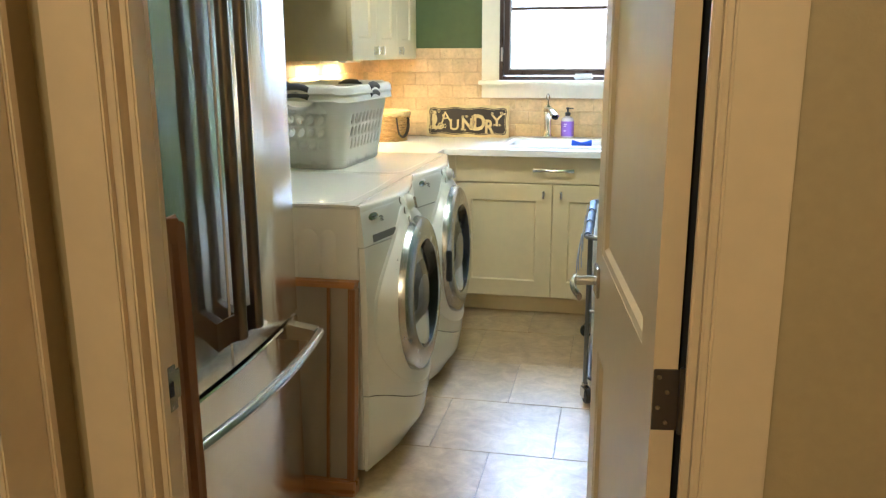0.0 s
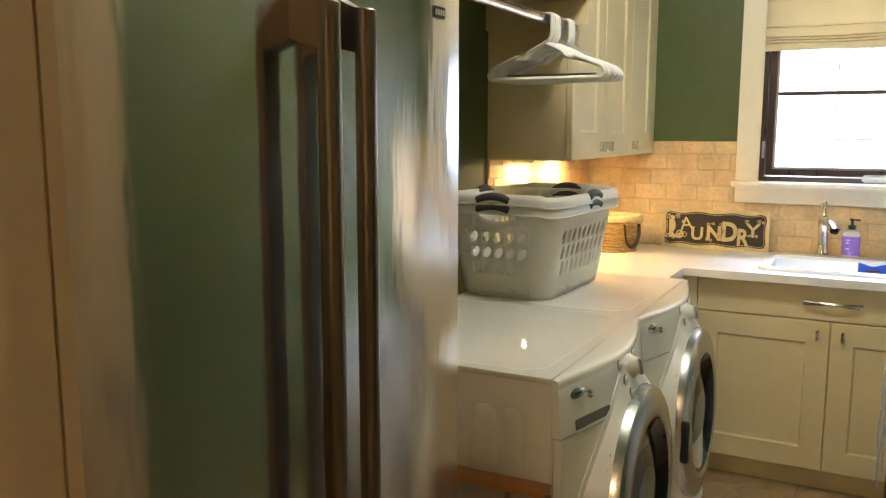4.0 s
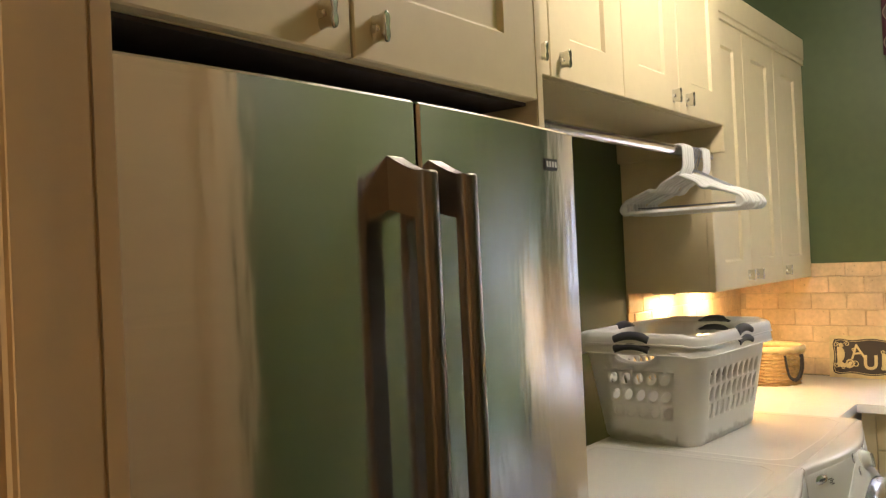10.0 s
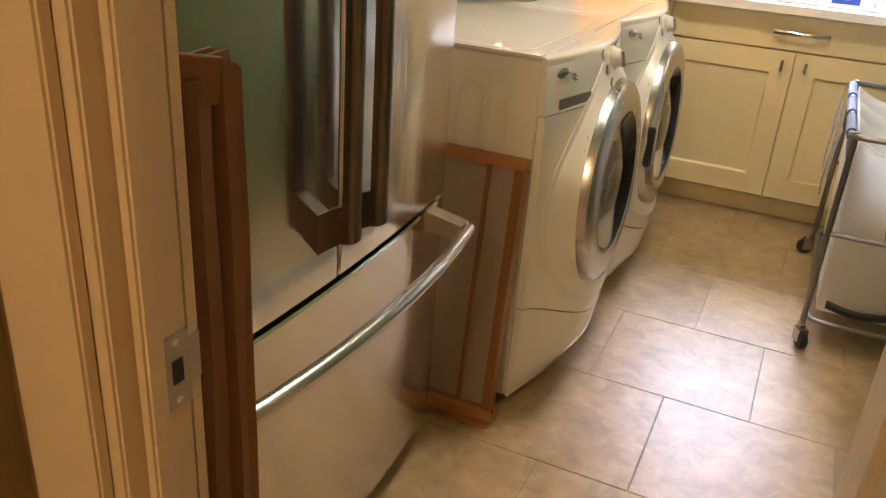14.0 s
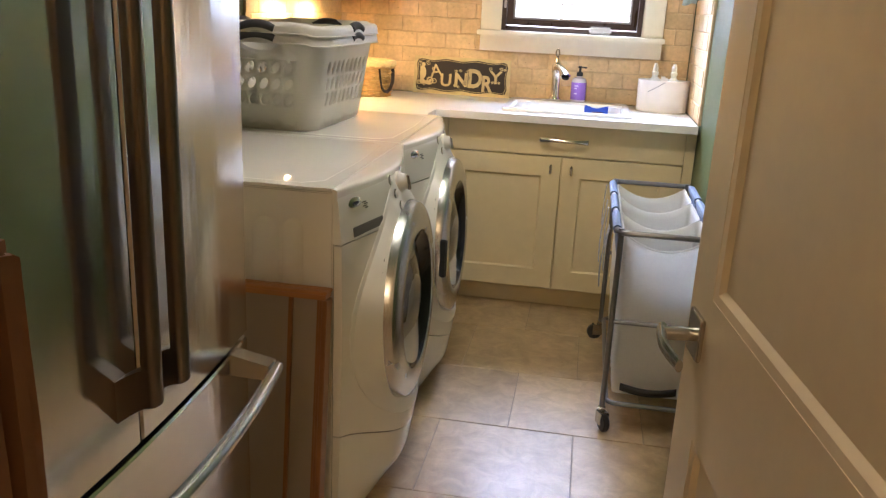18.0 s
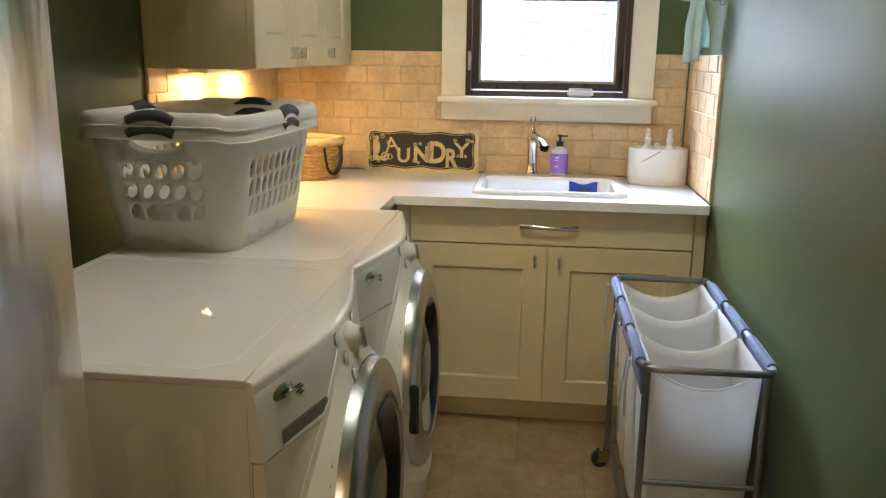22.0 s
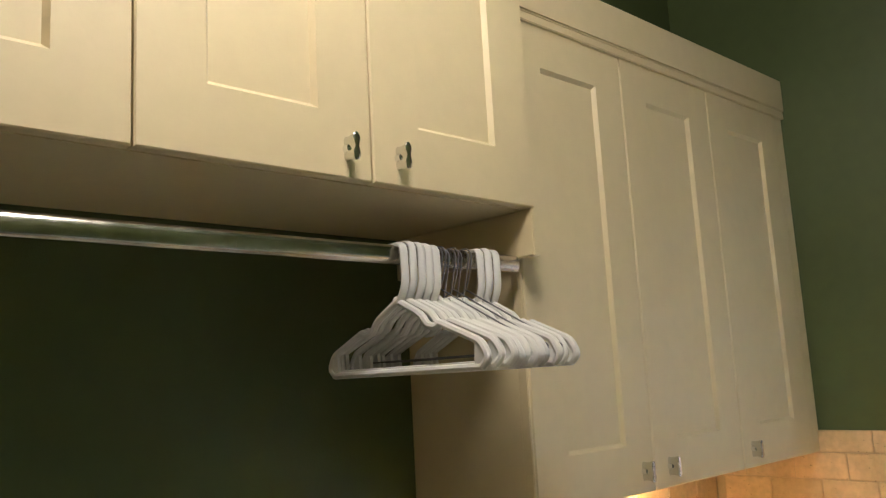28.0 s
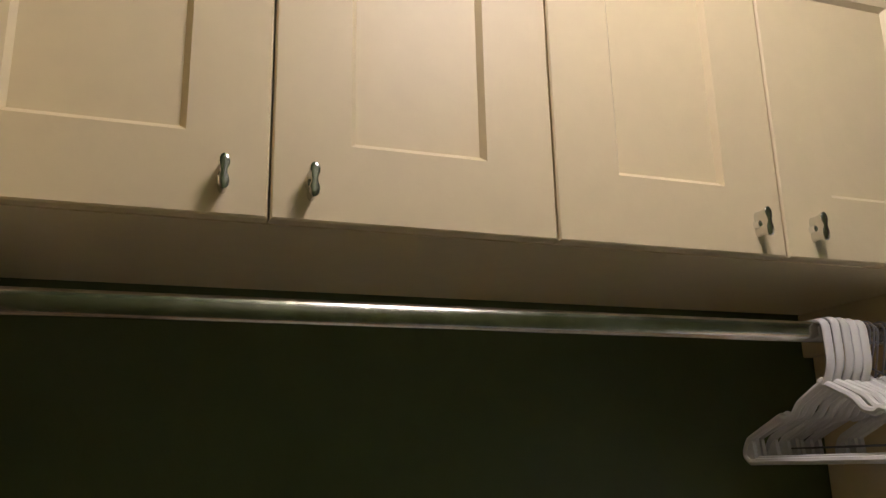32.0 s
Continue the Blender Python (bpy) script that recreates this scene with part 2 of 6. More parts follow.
def thing(name, base, label, category, group="", kind=""):
    ob = new(name)
    ob.empty_display_size = 0.05
    ob.matrix_basis = pose(*base)
    return tagged(ob, label, category, group, kind)


def structure(name, bm, material, label="", smooth=35):
    return tagged(obj(name, bm, material, smooth), label, kind="structure")


def add_box(bm, x0, x1, y0, y1, z0, z1):
    v = [bm.verts.new(p) for p in ((x0, y0, z0), (x1, y0, z0), (x1, y1, z0), (x0, y1, z0), (x0, y0, z1), (x1, y0, z1), (x1, y1, z1), (x0, y1, z1))]
    for q in ((3, 2, 1, 0), (4, 5, 6, 7), (0, 1, 5, 4), (1, 2, 6, 5), (2, 3, 7, 6), (3, 0, 4, 7)):
        bm.faces.new([v[i] for i in q])


def box(x0, x1, y0, y1, z0, z1, bevel=0.003, seg=2):
    bm = bmesh.new()
    add_box(bm, min(x0, x1), max(x0, x1), min(y0, y1), max(y0, y1), min(z0, z1), max(z0, z1))
    if bevel:
        bmesh.ops.bevel(bm, geom=bm.edges[:], offset=bevel, segments=seg, affect="EDGES", clamp_overlap=True)
    return bm


def moved(bm, m):
    bmesh.ops.transform(bm, matrix=m, verts=bm.verts)
    return bm


def joined(*bms):
    out = bmesh.new()
    for b in bms:
        me = bpy.data.meshes.new("tmp")
        b.to_mesh(me)
        b.free()
        out.from_mesh(me)
        bpy.data.meshes.remove(me)
    return out


def cells(us, vs, keep, w0, w1, put):
    """A solid plate made of the cells of a grid that keep(u, v) accepts; put(u, v, w) gives the place."""
    bm, seen = bmesh.new(), {}

    def vert(i, j, k):
        if (i, j, k) not in seen:
            seen[i, j, k] = bm.verts.new(put(us[i], vs[j], (w0, w1)[k]))
        return seen[i, j, k]

    on = {(i, j) for i in range(len(us) - 1) for j in range(len(vs) - 1) if keep((us[i] + us[i + 1]) / 2, (vs[j] + vs[j + 1]) / 2)}
    for i, j in on:
        for k in (0, 1):
            bm.faces.new([vert(i, j, k), vert(i + 1, j, k), vert(i + 1, j + 1, k), vert(i, j + 1, k)])
        for (di, dj), (a, b) in (((-1, 0), ((0, 0), (0, 1))), ((1, 0), ((1, 0), (1, 1))), ((0, -1), ((0, 0), (1, 0))), ((0, 1), ((0, 1), (1, 1)))):
            if (i + di, j + dj) not in on:
                (p, q), (r, s) = a, b
                bm.faces.new([vert(i + p, j + q, 0), vert(i + r, j + s, 0), vert(i + r, j + s, 1), vert(i + p, j + q, 1)])
    return bm


def tube(points, radius, seg=10, closed=False, flat=1.0, bm=None, up=None):
    """A round bar swept along points."""
    bm = bm or bmesh.new()
    pts = [Vector(p) for p in points]
    n, rings, side = len(pts), [], None
    for i, p in enumerate(pts):
        a, b = (pts[i - 1], pts[(i + 1) % n]) if closed else (pts[max(i - 1, 0)], pts[min(i + 1, n - 1)])
        t = (b - a).normalized()
        if side is None:
            ref = Vector(up) if up else (Vector((0, 0, 1)) if abs(t.z) < 0.9 else Vector((1, 0, 0)))
            side = t.cross(ref).normalized()
        side = (side - t * side.dot(t)).normalized()
        other = t.cross(side)
        rings.append([bm.verts.new(p + radius * (math.cos(w) * side + flat * math.sin(w) * other)) for w in (2 * math.pi * k / seg for k in range(seg))])
    for i in range(n if closed else n - 1):
        r, s = rings[i], rings[(i + 1) % n]
        for k in range(seg):
            bm.faces.new([r[k], r[(k + 1) % seg], s[(k + 1) % seg], s[k]])
    if not closed:
        bm.faces.new(rings[0]), bm.faces.new(rings[-1])
    return bm


def rounded(points, radius, seg=4):
    """The corners of an open line, rounded."""
    pts, out = [Vector(p) for p in points], [Vector(points[0])]
    for a, b, c in zip(pts, pts[1:], pts[2:]):
        d = min(radius, (a - b).length / 2.01, (c - b).length / 2.01)
        p, q = b + (a - b).normalized() * d, b + (c - b).normalized() * d
        out += [(1 - s) ** 2 * p + 2 * s * (1 - s) * b + s * s * q for s in (k / seg for k in range(seg + 1))]
    return out + [pts[-1]]


def lathe(profile, m=None, seg=32):
    """A turned body: profile of (radius, height) about z, then moved by m."""
    bm, rings = bmesh.new(), []
    for r, h in profile:
        rings.append([bm.verts.new((r * math.cos(w), r * math.sin(w), h)) for w in (2 * math.pi * k / seg for k in range(seg))] if r > 1e-6 else [bm.verts.new((0, 0, h))])
    for a, b in zip(rings, rings[1:]):
        for k in range(seg):
            q = [a[k % len(a)], a[(k + 1) % len(a)], b[(k + 1) % len(b)], b[k % len(b)]]
            q = list(dict.fromkeys(q))
            if len(q) > 2:
                bm.faces.new(q)
    return moved(bm, m) if m else bm


def shaker(u0, u1, v0, v1, put, depth=0.02, stile=0.095, rail=0.105, recess=0.009, left=None):
    """A door front with a flat sunk panel; put(u, v, w) gives the place, w = 0 at the back and depth at the front."""
    bm = bmesh.new()
    loops = []
    e = 0.0025
    left = stile if left is None else left
    for (a, b, c, d), w in (((u0, u1, v0, v1), 0), ((u0, u1, v0, v1), depth - e), ((u0 + e, u1 - e, v0 + e, v1 - e), depth),
                            ((u0 + left, u1 - stile, v0 + rail, v1 - rail), depth), ((u0 + left + 0.0075, u1 - stile - 0.0075, v0 + rail + 0.0075, v1 - rail - 0.0075), depth - recess)):
        loops.append([bm.verts.new(put(*p, w)) for p in ((a, c), (b, c), (b, d), (a, d))])
    for r, s in zip(loops, loops[1:]):
        for k in range(4):
            bm.faces.new([r[k], r[(k + 1) % 4], s[(k + 1) % 4], s[k]])
    bm.faces.new(loops[0]), bm.faces.new(loops[-1])
    return bm


# ---- plan ----
XL, XR, YB, YS, ZC = -1.155, 0.648, 5.285, 1.51, 3.04
DOOR0, DOOR1, HEAD, YH = -0.305, 0.503, 2.46, 1.40
WIN0, WIN1, WINZ0, WINZ1 = -0.303, 0.391, 1.252, 2.42

# ---- shell ----
structure("wall_north", cells([XL - 0.15, WIN0, WIN1, XR + 0.15], [-0.1, WINZ0, WINZ1, ZC], lambda u, v: not (WIN0 < u < WIN1 and WINZ0 < v < WINZ1), YB, YB + 0.16, lambda u, v, w: (u, w, v)), M_GREEN, "olive green painted end wall with a window opening")
structure("wall_west", box(XL - 0.15, XL, YS, YB, -0.1, ZC, 0), M_GREEN, "olive green painted long wall behind the machines")
structure("wall_east", box(XR, XR + 0.15, YS, YB, -0.1, ZC, 0), M_GREEN, "olive green painted long wall")
south_keep = lambda u, v: not (DOOR0 - 0.02 < u < DOOR1 + 0.02 and v < HEAD + 0.02)
structure("wall_south", cells([XL - 0.15, DOOR0 - 0.02, DOOR1 + 0.02, XR + 0.45], [-0.1, HEAD + 0.02, ZC], south_keep, YH + 0.065, YS, lambda u, v, w: (u, w, v)), M_GREEN, "green painted wall with the doorway")
structure("wall_hall_north", cells([-0.80, DOOR0 - 0.02, DOOR1 + 0.02, 1.15], [-0.1, HEAD + 0.02, ZC], south_keep, YH, YH + 0.065, lambda u, v, w: (u, w, v)), M_TAN, "tan painted hall wall around the doorway")
structure("wall_hall_west", box(-0.60, -0.432, -1.6, YH, -0.1, ZC, 0), M_TAN, "tan painted hall wall")
structure("wall_hall_east", box(0.90, 1.05, -1.6, YH, -0.1, ZC, 0), M_TAN, "tan painted hall wall")
structure("wall_hall_south", box(-0.80, 1.15, -1.75, -1.6, -0.1, ZC, 0), M_TAN, "tan painted hall wall")
structure("ceiling", box(XL - 0.15, XR + 0.15, YS, YB + 0.16, ZC, ZC + 0.1, 0), M_CEIL, "green painted ceiling")
structure("hall_ceiling", box(-0.80, 1.15, -1.75, YS, ZC, ZC + 0.1, 0), M_TAN, "plain hall ceiling")
FLOOR = structure("floor", box(XL - 0.15, 1.15, -1.75, YB + 0.1, -0.1, -0.004, 0), M_GROUT, "beige travertine tile floor with thin grout joints")

# door lining and casings
for nm, b in (("trim_jamb_west", (DOOR0 - 0.02, DOOR0, YH - 0.001, YS - 0.022, 0, HEAD)), ("trim_jamb_edge_west", (DOOR0 - 0.02, DOOR0 - 0.003, YS - 0.0215, YS - 0.003, 0, HEAD)), ("trim_jamb_east", (DOOR1, DOOR1 + 0.02, YH - 0.001, YS - 0.002, 0, HEAD)), ("trim_jamb_head", (DOOR0 - 0.02, DOOR1 + 0.02, YH - 0.001, YS - 0.002, HEAD, HEAD + 0.02)),
              ("trim_stop_west", (DOOR0, DOOR0 + 0.014, 1.422, 1.446, 0, HEAD)), ("trim_stop_east", (DOOR1 - 0.012, DOOR1, 1.422, 1.446, 0, HEAD)), ("trim_stop_head", (DOOR0 + 0.014, DOOR1 - 0.012, 1.422, 1.446, HEAD - 0.012, HEAD)),
              ("trim_casing_west", (-0.405, DOOR0 - 0.015, YH - 0.016, YH, 0, HEAD + 0.009)), ("trim_casing_east", (DOOR1 + 0.010, 0.594, YH - 0.016, YH, 0, HEAD + 0.009)), ("trim_casing_head", (DOOR0 - 0.115, DOOR1 + 0.115, YH - 0.019, YH, HEAD + 0.009, HEAD + 0.13)),
              ("trim_room_casing_west", (DOOR0 - 0.115, DOOR0 - 0.030, YS, YS + 0.014, 0, HEAD + 0.009)), ("trim_room_casing_east", (DOOR1 + 0.012, DOOR1 + 0.100, YS, YS + 0.02, 0, HEAD + 0.009)), ("trim_room_casing_head", (DOOR0 - 0.115, DOOR1 + 0.115, YS, YS + 0.022, HEAD + 0.009, HEAD + 0.12)),
              ("trim_side_casing", (-0.432, -0.417, 1.225, 1.318, 0, HEAD + 0.05)), ("trim_side_bead", (-0.432, -0.412, 1.318, 1.336, 0, HEAD + 0.05))):
    structure(nm, box(*b, 0.003), M_TRIM, "cream painted door trim")
# Black strip added to give the deep shade between door and jamb.
structure("trim_hinge_gap_shade", box(0.4885, DOOR1 + 0.011, YS + 0.021, YS + 0.026, 0, HEAD - 0.002, 0), M_DARKGAP, "black strip standing in for shade in the gap at the hinges")
structure("baseboard_east", joined(box(XR - 0.015, XR, YS + 0.03, 4.60, 0, 0.13, 0.004), box(XR - 0.019, XR - 0.0155, YS + 0.03, 4.60, 0, 0.10, 0.001)), M_TRIM, "cream painted skirting board")
structure("baseboard_west", box(XL, XL + 0.015, 2.50, 4.16, 0, 0.13, 0.004), M_TRIM, "cream painted skirting board")
structure("baseboard_hall", box(-0.432, -0.417, -1.6, 1.222, 0, 0.13, 0.004), M_TRIM, "cream painted skirting board")
strike = tagged(obj("strike_plate", joined(box(DOOR0 - 0.001, DOOR0 + 0.0025, 1.4515, 1.4865, 0.845, 0.922, 0.001), box(DOOR0 - 0.005, DOOR0 - 0.0015, 1.4865, 1.505, 0.858, 0.909, 0.001)), M_NICKEL), "satin nickel strike plate screwed to the door jamb", "strike plate")
# No opening is cut; a dark block carries the shade inside the hole.
part("latch_hole", box(DOOR0 + 0.001, DOOR0 + 0.0035, 1.462, 1.477, 0.870, 0.897, 0.002), M_DARKGAP, strike)
for z in (0.853, 0.914):
    part("screw", lathe([(0, 0.0010), (0.0035, 0.0008), (0.004, 0)], pose(DOOR0 + 0.0025, 1.469, z, 0, 90), 12), M_CHROME, strike)

# door, swung open
DM = pose(0.4855, 1.4925, 0) @ pose(0, 0, 0, 0, 0, -82.9)
DW, DT = 0.797, 0.035


door = tagged(new("door_1"), "cream painted two-panel interior door standing open", "door", kind="structure")
door.matrix_basis = DM


def in_door(bm):
    return moved(bm, DM)


vs = [0.01, 0.22, 0.74, 0.97, 2.30, 2.45]
part("door_leaf", in_door(cells([-DW, -DW + 0.108, -0.108, 0.0], vs, lambda u, v: not (-DW + 0.108 < u < -0.108 and (0.22 < v < 0.74 or 0.97 < v < 2.30)), -DT, 0.0, lambda u, v, w: (u, w, v))), M_TRIM, door)
for z0, z1 in ((0.22, 0.74), (0.97, 2.30)):
    part("door_panel", in_door(box(-DW + 0.106, -0.106, -DT + 0.012, -0.012, z0 - 0.002, z1 + 0.002, 0)), M_TRIM, door)
    for y0, y1 in ((-DT + 0.001, -DT + 0.0125), (-0.0125, -0.001)):
        bm = bmesh.new()
        out, inn = (-DW + 0.108, -0.108, z0, z1), (-DW + 0.130, -0.130, z0 + 0.022, z1 - 0.022)
        front, back = (y0, y1) if y0 < -DT / 2 else (y1, y0)
        mid = tuple((a * 0.45 + b * 0.55) for a, b in zip(out, inn))
        ls = [[bm.verts.new(p) for p in ((a, y, c), (b, y, c), (b, y, d), (a, y, d))] for (a, b, c, d), y in ((out, front), (mid, front + (back - front) * 0.25), (inn, back))]
        for r, s in zip(ls, ls[1:]):
            for k in range(4):
                bm.faces.new([r[k], r[(k + 1) % 4], s[(k + 1) % 4], s[k]])
        part("panel_moulding", in_door(bm), M_TRIM, door, smooth=20)
M_HINGE = mat("dark_hinge_metal", (0.10, 0.082, 0.066), 0.42, 0.7, grain=0.06, scale=50)
for z in (0.25, 0.925, 1.547, 2.20):
    h = part("hinge", in_door(box(-0.0005, 0.0025, -0.034, 0.003, z - 0.047, z + 0.047, 0.001)), M_HINGE, door, "dark nickel butt hinge")
    part("knuckle", in_door(lathe([(0, -0.052), (0.006, -0.05), (0.006, 0.05), (0, 0.052)], pose(0.005, 0.008, z), 12)), M_HINGE, h)
    for y, dz in ((-0.026, 0.035), (-0.014, 0.012), (-0.026, -0.012), (-0.014, -0.035)):
        part("screw", in_door(lathe([(0, 0.001), (0.0035, 0.0008), (0.004, 0)], pose(0.0025, y, z + dz, 0, 90), 10)), M_NICKEL, h)
lever = part("lever_handle", in_door(joined(box(-DW + 0.03, -DW + 0.095, -DT - 0.008, -DT, 0.862, 0.932, 0.002), lathe([(0, 0), (0.011, 0), (0.011, 0.05), (0, 0.05)], pose(-DW + 0.0625, -DT - 0.006, 0.897, 90), 16))), M_NICKEL, door, "satin nickel lever on a square rose")
bm = bmesh.new()
rings = []
for k in range(9):
    s = k / 8
    x, y, hgt, th = -DW + 0.045 + 0.125 * s, -DT - 0.052 - 0.010 * math.sin(math.pi * s), 0.011 - 0.001 * s, 0.0085 - 0.003 * s
    rings.append([bm.verts.new((x, y + th * math.cos(w), 0.897 - 0.008 * s * s + hgt * math.sin(w))) for w in (2 * math.pi * j / 10 for j in range(10))])
for r, s in zip(rings, rings[1:]):
    for j in range(10):
        bm.faces.new([r[j], r[(j + 1) % 10], s[(j + 1) % 10], s[j]])
bm.faces.new(rings[0]), bm.faces.new(rings[-1])
part("grip", in_door(bm), M_NICKEL, lever)


# ---- cabinets ----
def x_face(x):
    return lambda u, v, w: (x - 0.02 + w, u, v)


def y_face(y):
    return lambda u, v, w: (u, y + 0.02 - w, v)


def knob(parent, x, y, z, axis="x"):
    """A small waisted pull on a short stem."""
    m = pose(x, y, z, 0, 90, 0) if axis == "x" else pose(x, y, z, 90, 0, 0)
    k = part("knob", lathe([(0, 0), (0.008, 0), (0.0065, 0.010), (0, 0.010)], m, 14), M_CHROME, parent, "polished chrome waisted knob")
    def half_width(v):
        v = abs(v)
        return 0.0070 * math.sqrt(max(0.0, 1 - ((v - 0.5) / 0.5) ** 2)) if v > 0.5 else 0.0042 + 0.0028 * math.sin(math.pi * v) ** 2
    side = [(half_width(v), 0.0225 * v) for v in (math.sin(math.pi / 2 * q / 8) for q in range(-8, 9))]
    outline = side[:-1] + [(-w, zz) for w, zz in reversed(side)][:-1]
    bm, rings = bmesh.new(), []
    for d, sc in ((0.0005, 0.80), (0.004, 0.72), (0.010, 0.68), (0.017, 0.78), (0.0225, 0.94), (0.0250, 1.0), (0.0265, 0.96), (0.0275, 0.80), (0.0279, 0.45)):
        rings.append([bm.verts.new((d, w * sc, zz * (0.5 + sc / 2))) for w, zz in outline])
    for r, s in zip(rings, rings[1:]):
        for q in range(len(r)):
            bm.faces.new([r[q], r[(q + 1) % len(r)], s[(q + 1) % len(r)], s[q]])
    bm.faces.new(rings[0]), bm.faces.new(rings[-1])
    part("grip", moved(bm, pose(x, y, z) if axis == "x" else pose(x, y, z, 0, 0, -90)), M_SATIN, k, smooth=40)
    return k


def crown(x, y0, y1, z0, z1, ret=None, over=0.030):
    """A stepped top moulding along y, with an end return."""
    bms = [box(x - 0.03, x + 0.008, y0, y1, z0 - 0.02, z0, 0.002), box(x - 0.03, x + over, y0, y1 + (0.022 if ret else 0), z0, z1, 0.004)]
    if ret:
        bms.append(box(ret, x - 0.03, y1, y1 + 0.022, z0, z1, 0.004))
    return joined(*bms)


def wall_cabinet(name, label, xf, y0, y1, z0, z1, doors, knobs, crown_z, over=0.030, ends=True):
    c = thing(name, ((XL + xf) / 2, (y0 + y1) / 2, z0), label, "cabinet", "painted wall cabinets")
    part("body", box(XL + 0.002, xf - 0.022, y0, y1, z0, z1, 0.002), M_CAB, c)
    for a, b, *left in doors:
        d = part("door", shaker(a + 0.0015, b - 0.0015, z0 + 0.001, z1 - 0.004, x_face(xf), stile=0.099, rail=0.103, left=left[0] if left else None), M_CAB, c, smooth=20)
        for ky in knobs:
            if a < ky < b:
                knob(d, xf, ky, z0 + 0.047)
    part("crown_moulding", crown(xf, y0, y1, z1 + 0.004, crown_z, XL + 0.002 if ends else None, over), M_CAB, c)
    return c


fc = wall_cabinet("fridge_cabinet", "cream painted two-door cabinet above the refrigerator", -0.555, 1.532, 2.480, 1.820, 2.377, ((1.540, 2.003), (2.005, 2.480)), (1.946, 2.047), 2.463)
part("bottom_panel", box(XL + 0.004, -0.580, 1.536, 2.478, 1.8135, 1.8195, 0), mat("near_black_board", (0.045, 0.032, 0.022), 0.8, grain=0.15, scale=30), fc, "near-black underside")
part("end_panel", box(XL + 0.002, -0.557, 2.482, 2.505, 1.772, 2.377, 0.002), M_CAB, fc)
part("end_panel", box(XL + 0.002, -0.602, 2.482, 2.505, 0.0, 1.771, 0.002), M_CAB, fc)
uc = wall_cabinet("hanging_cabinet", "cream painted four-door cabinet above the laundry machines", -0.748, 2.508, 4.026, 1.952, 2.53, ((2.512, 2.860, 0.044), (2.860, 3.247), (3.247, 3.629), (3.629, 4.016)), (2.804, 2.910, 3.579, 3.682), 2.614)
for y0, y1 in ((2.5065, 2.512), (4.006, 4.026)):
    part("end_panel", box(XL + 0.002, -0.750, y0, y1, 1.862, 1.951, 0.002), M_CAB, uc)
tc = wall_cabinet("corner_wall_cabinet", "tall cream painted three-door wall cabinet in the corner", -0.81, 4.031, 5.282, 1.376, 2.385, ((4.036, 4.430), (4.430, 4.828), (4.828, 5.232)), (4.385, 4.487, 4.876), 2.492, 0.012, False)
part("filler", box(-0.832, -0.812, 5.233, 5.282, 1.377, 2.385, 0.001), M_CAB, tc)
part("edge_strip", box(-0.8315, -0.8085, 4.0275, 4.0345, 1.377, 2.384, 0.0015), M_CAB, tc)
for y in (4.33, 4.71):
    part("light_fixture", box(-1.125, -1.025, y - 0.13, y + 0.13, 1.360, 1.3755, 0.003), M_APPLIANCE_P, tc, "slim white under-cabinet light")

# base cabinet with sink
YF = 4.665
sc = thing("sink_cabinet", (0.07, 4.95, 0.0), "cream painted sink base cabinet with a false drawer front", "cabinet")
part("body", joined(box(-0.50, XR - 0.006, YF + 0.021, YB - 0.004, 0.10, 0.700, 0.002), box(-0.50, XR - 0.006, YF + 0.021, YF + 0.048, 0.7005, 0.88, 0.001), box(-0.50, -0.24, YF + 0.0485, YB - 0.004, 0.7005, 0.88, 0.001), box(0.38, XR - 0.006, YF + 0.0485, YB - 0.004, 0.7005, 0.88, 0.001)), M_CAB, sc)
part("toe_kick", box(-0.50, XR - 0.006, YF + 0.075, YF + 0.095, 0.0, 0.10, 0.001), M_CAB, sc)
dr = part("drawer_front", box(-0.448, 0.598, YF, YF + 0.02, 0.735, 0.876, 0.0025), M_CAB, sc)
for a, b, kx in ((-0.448, 0.0705, 0.026), (0.0735, 0.598, 0.118)):
    d = part("door", shaker(a, b, 0.104, 0.730, y_face(YF), stile=0.085, rail=0.09), M_CAB, sc, smooth=20)
    knob(d, kx, YF, 0.676, "y")
part("filler", box(0.602, XR - 0.004, YF + 0.004, YF + 0.02, 0.10, 0.878, 0.001), M_CAB, sc)
part("filler", box(-0.50, -0.452, YF + 0.004, YF + 0.02, 0.10, 0.878, 0.001), M_CAB, sc)
bm, rings = bmesh.new(), []
for k in range(13):
    s = k / 6 - 1
    x, y, hh = 0.075 + 0.108 * s, YF - 0.028 + 0.010 * s * s, 0.006 + 0.005 * abs(s) ** 1.5
    rings.append([bm.verts.new((x, y + 0.004 * math.cos(w), 0.806 + hh * math.sin(w))) for w in (2 * math.pi * j / 10 for j in range(10))])
for r, s in zip(rings, rings[1:]):
    for j in range(10):
        bm.faces.new([r[j], r[(j + 1) % 10], s[(j + 1) % 10], s[j]])
bm.faces.new(rings[0]), bm.faces.new(rings[-1])
pl = part("pull", bm, M_CHROME, dr, "polished chrome bow pull")
for x in (0.005, 0.145):
    part("pull_post", box(x - 0.006, x + 0.006, YF - 0.022, YF, 0.800, 0.812, 0.002), M_CHROME, dr)
cc = thing("corner_cabinet", (-0.83, 4.7, 0.0), "cream painted corner base cabinet beside the washer", "cabinet")
part("body", box(XL + 0.004, -0.520, 4.172, YB - 0.004, 0.0, 0.88, 0.002), M_CAB, cc)

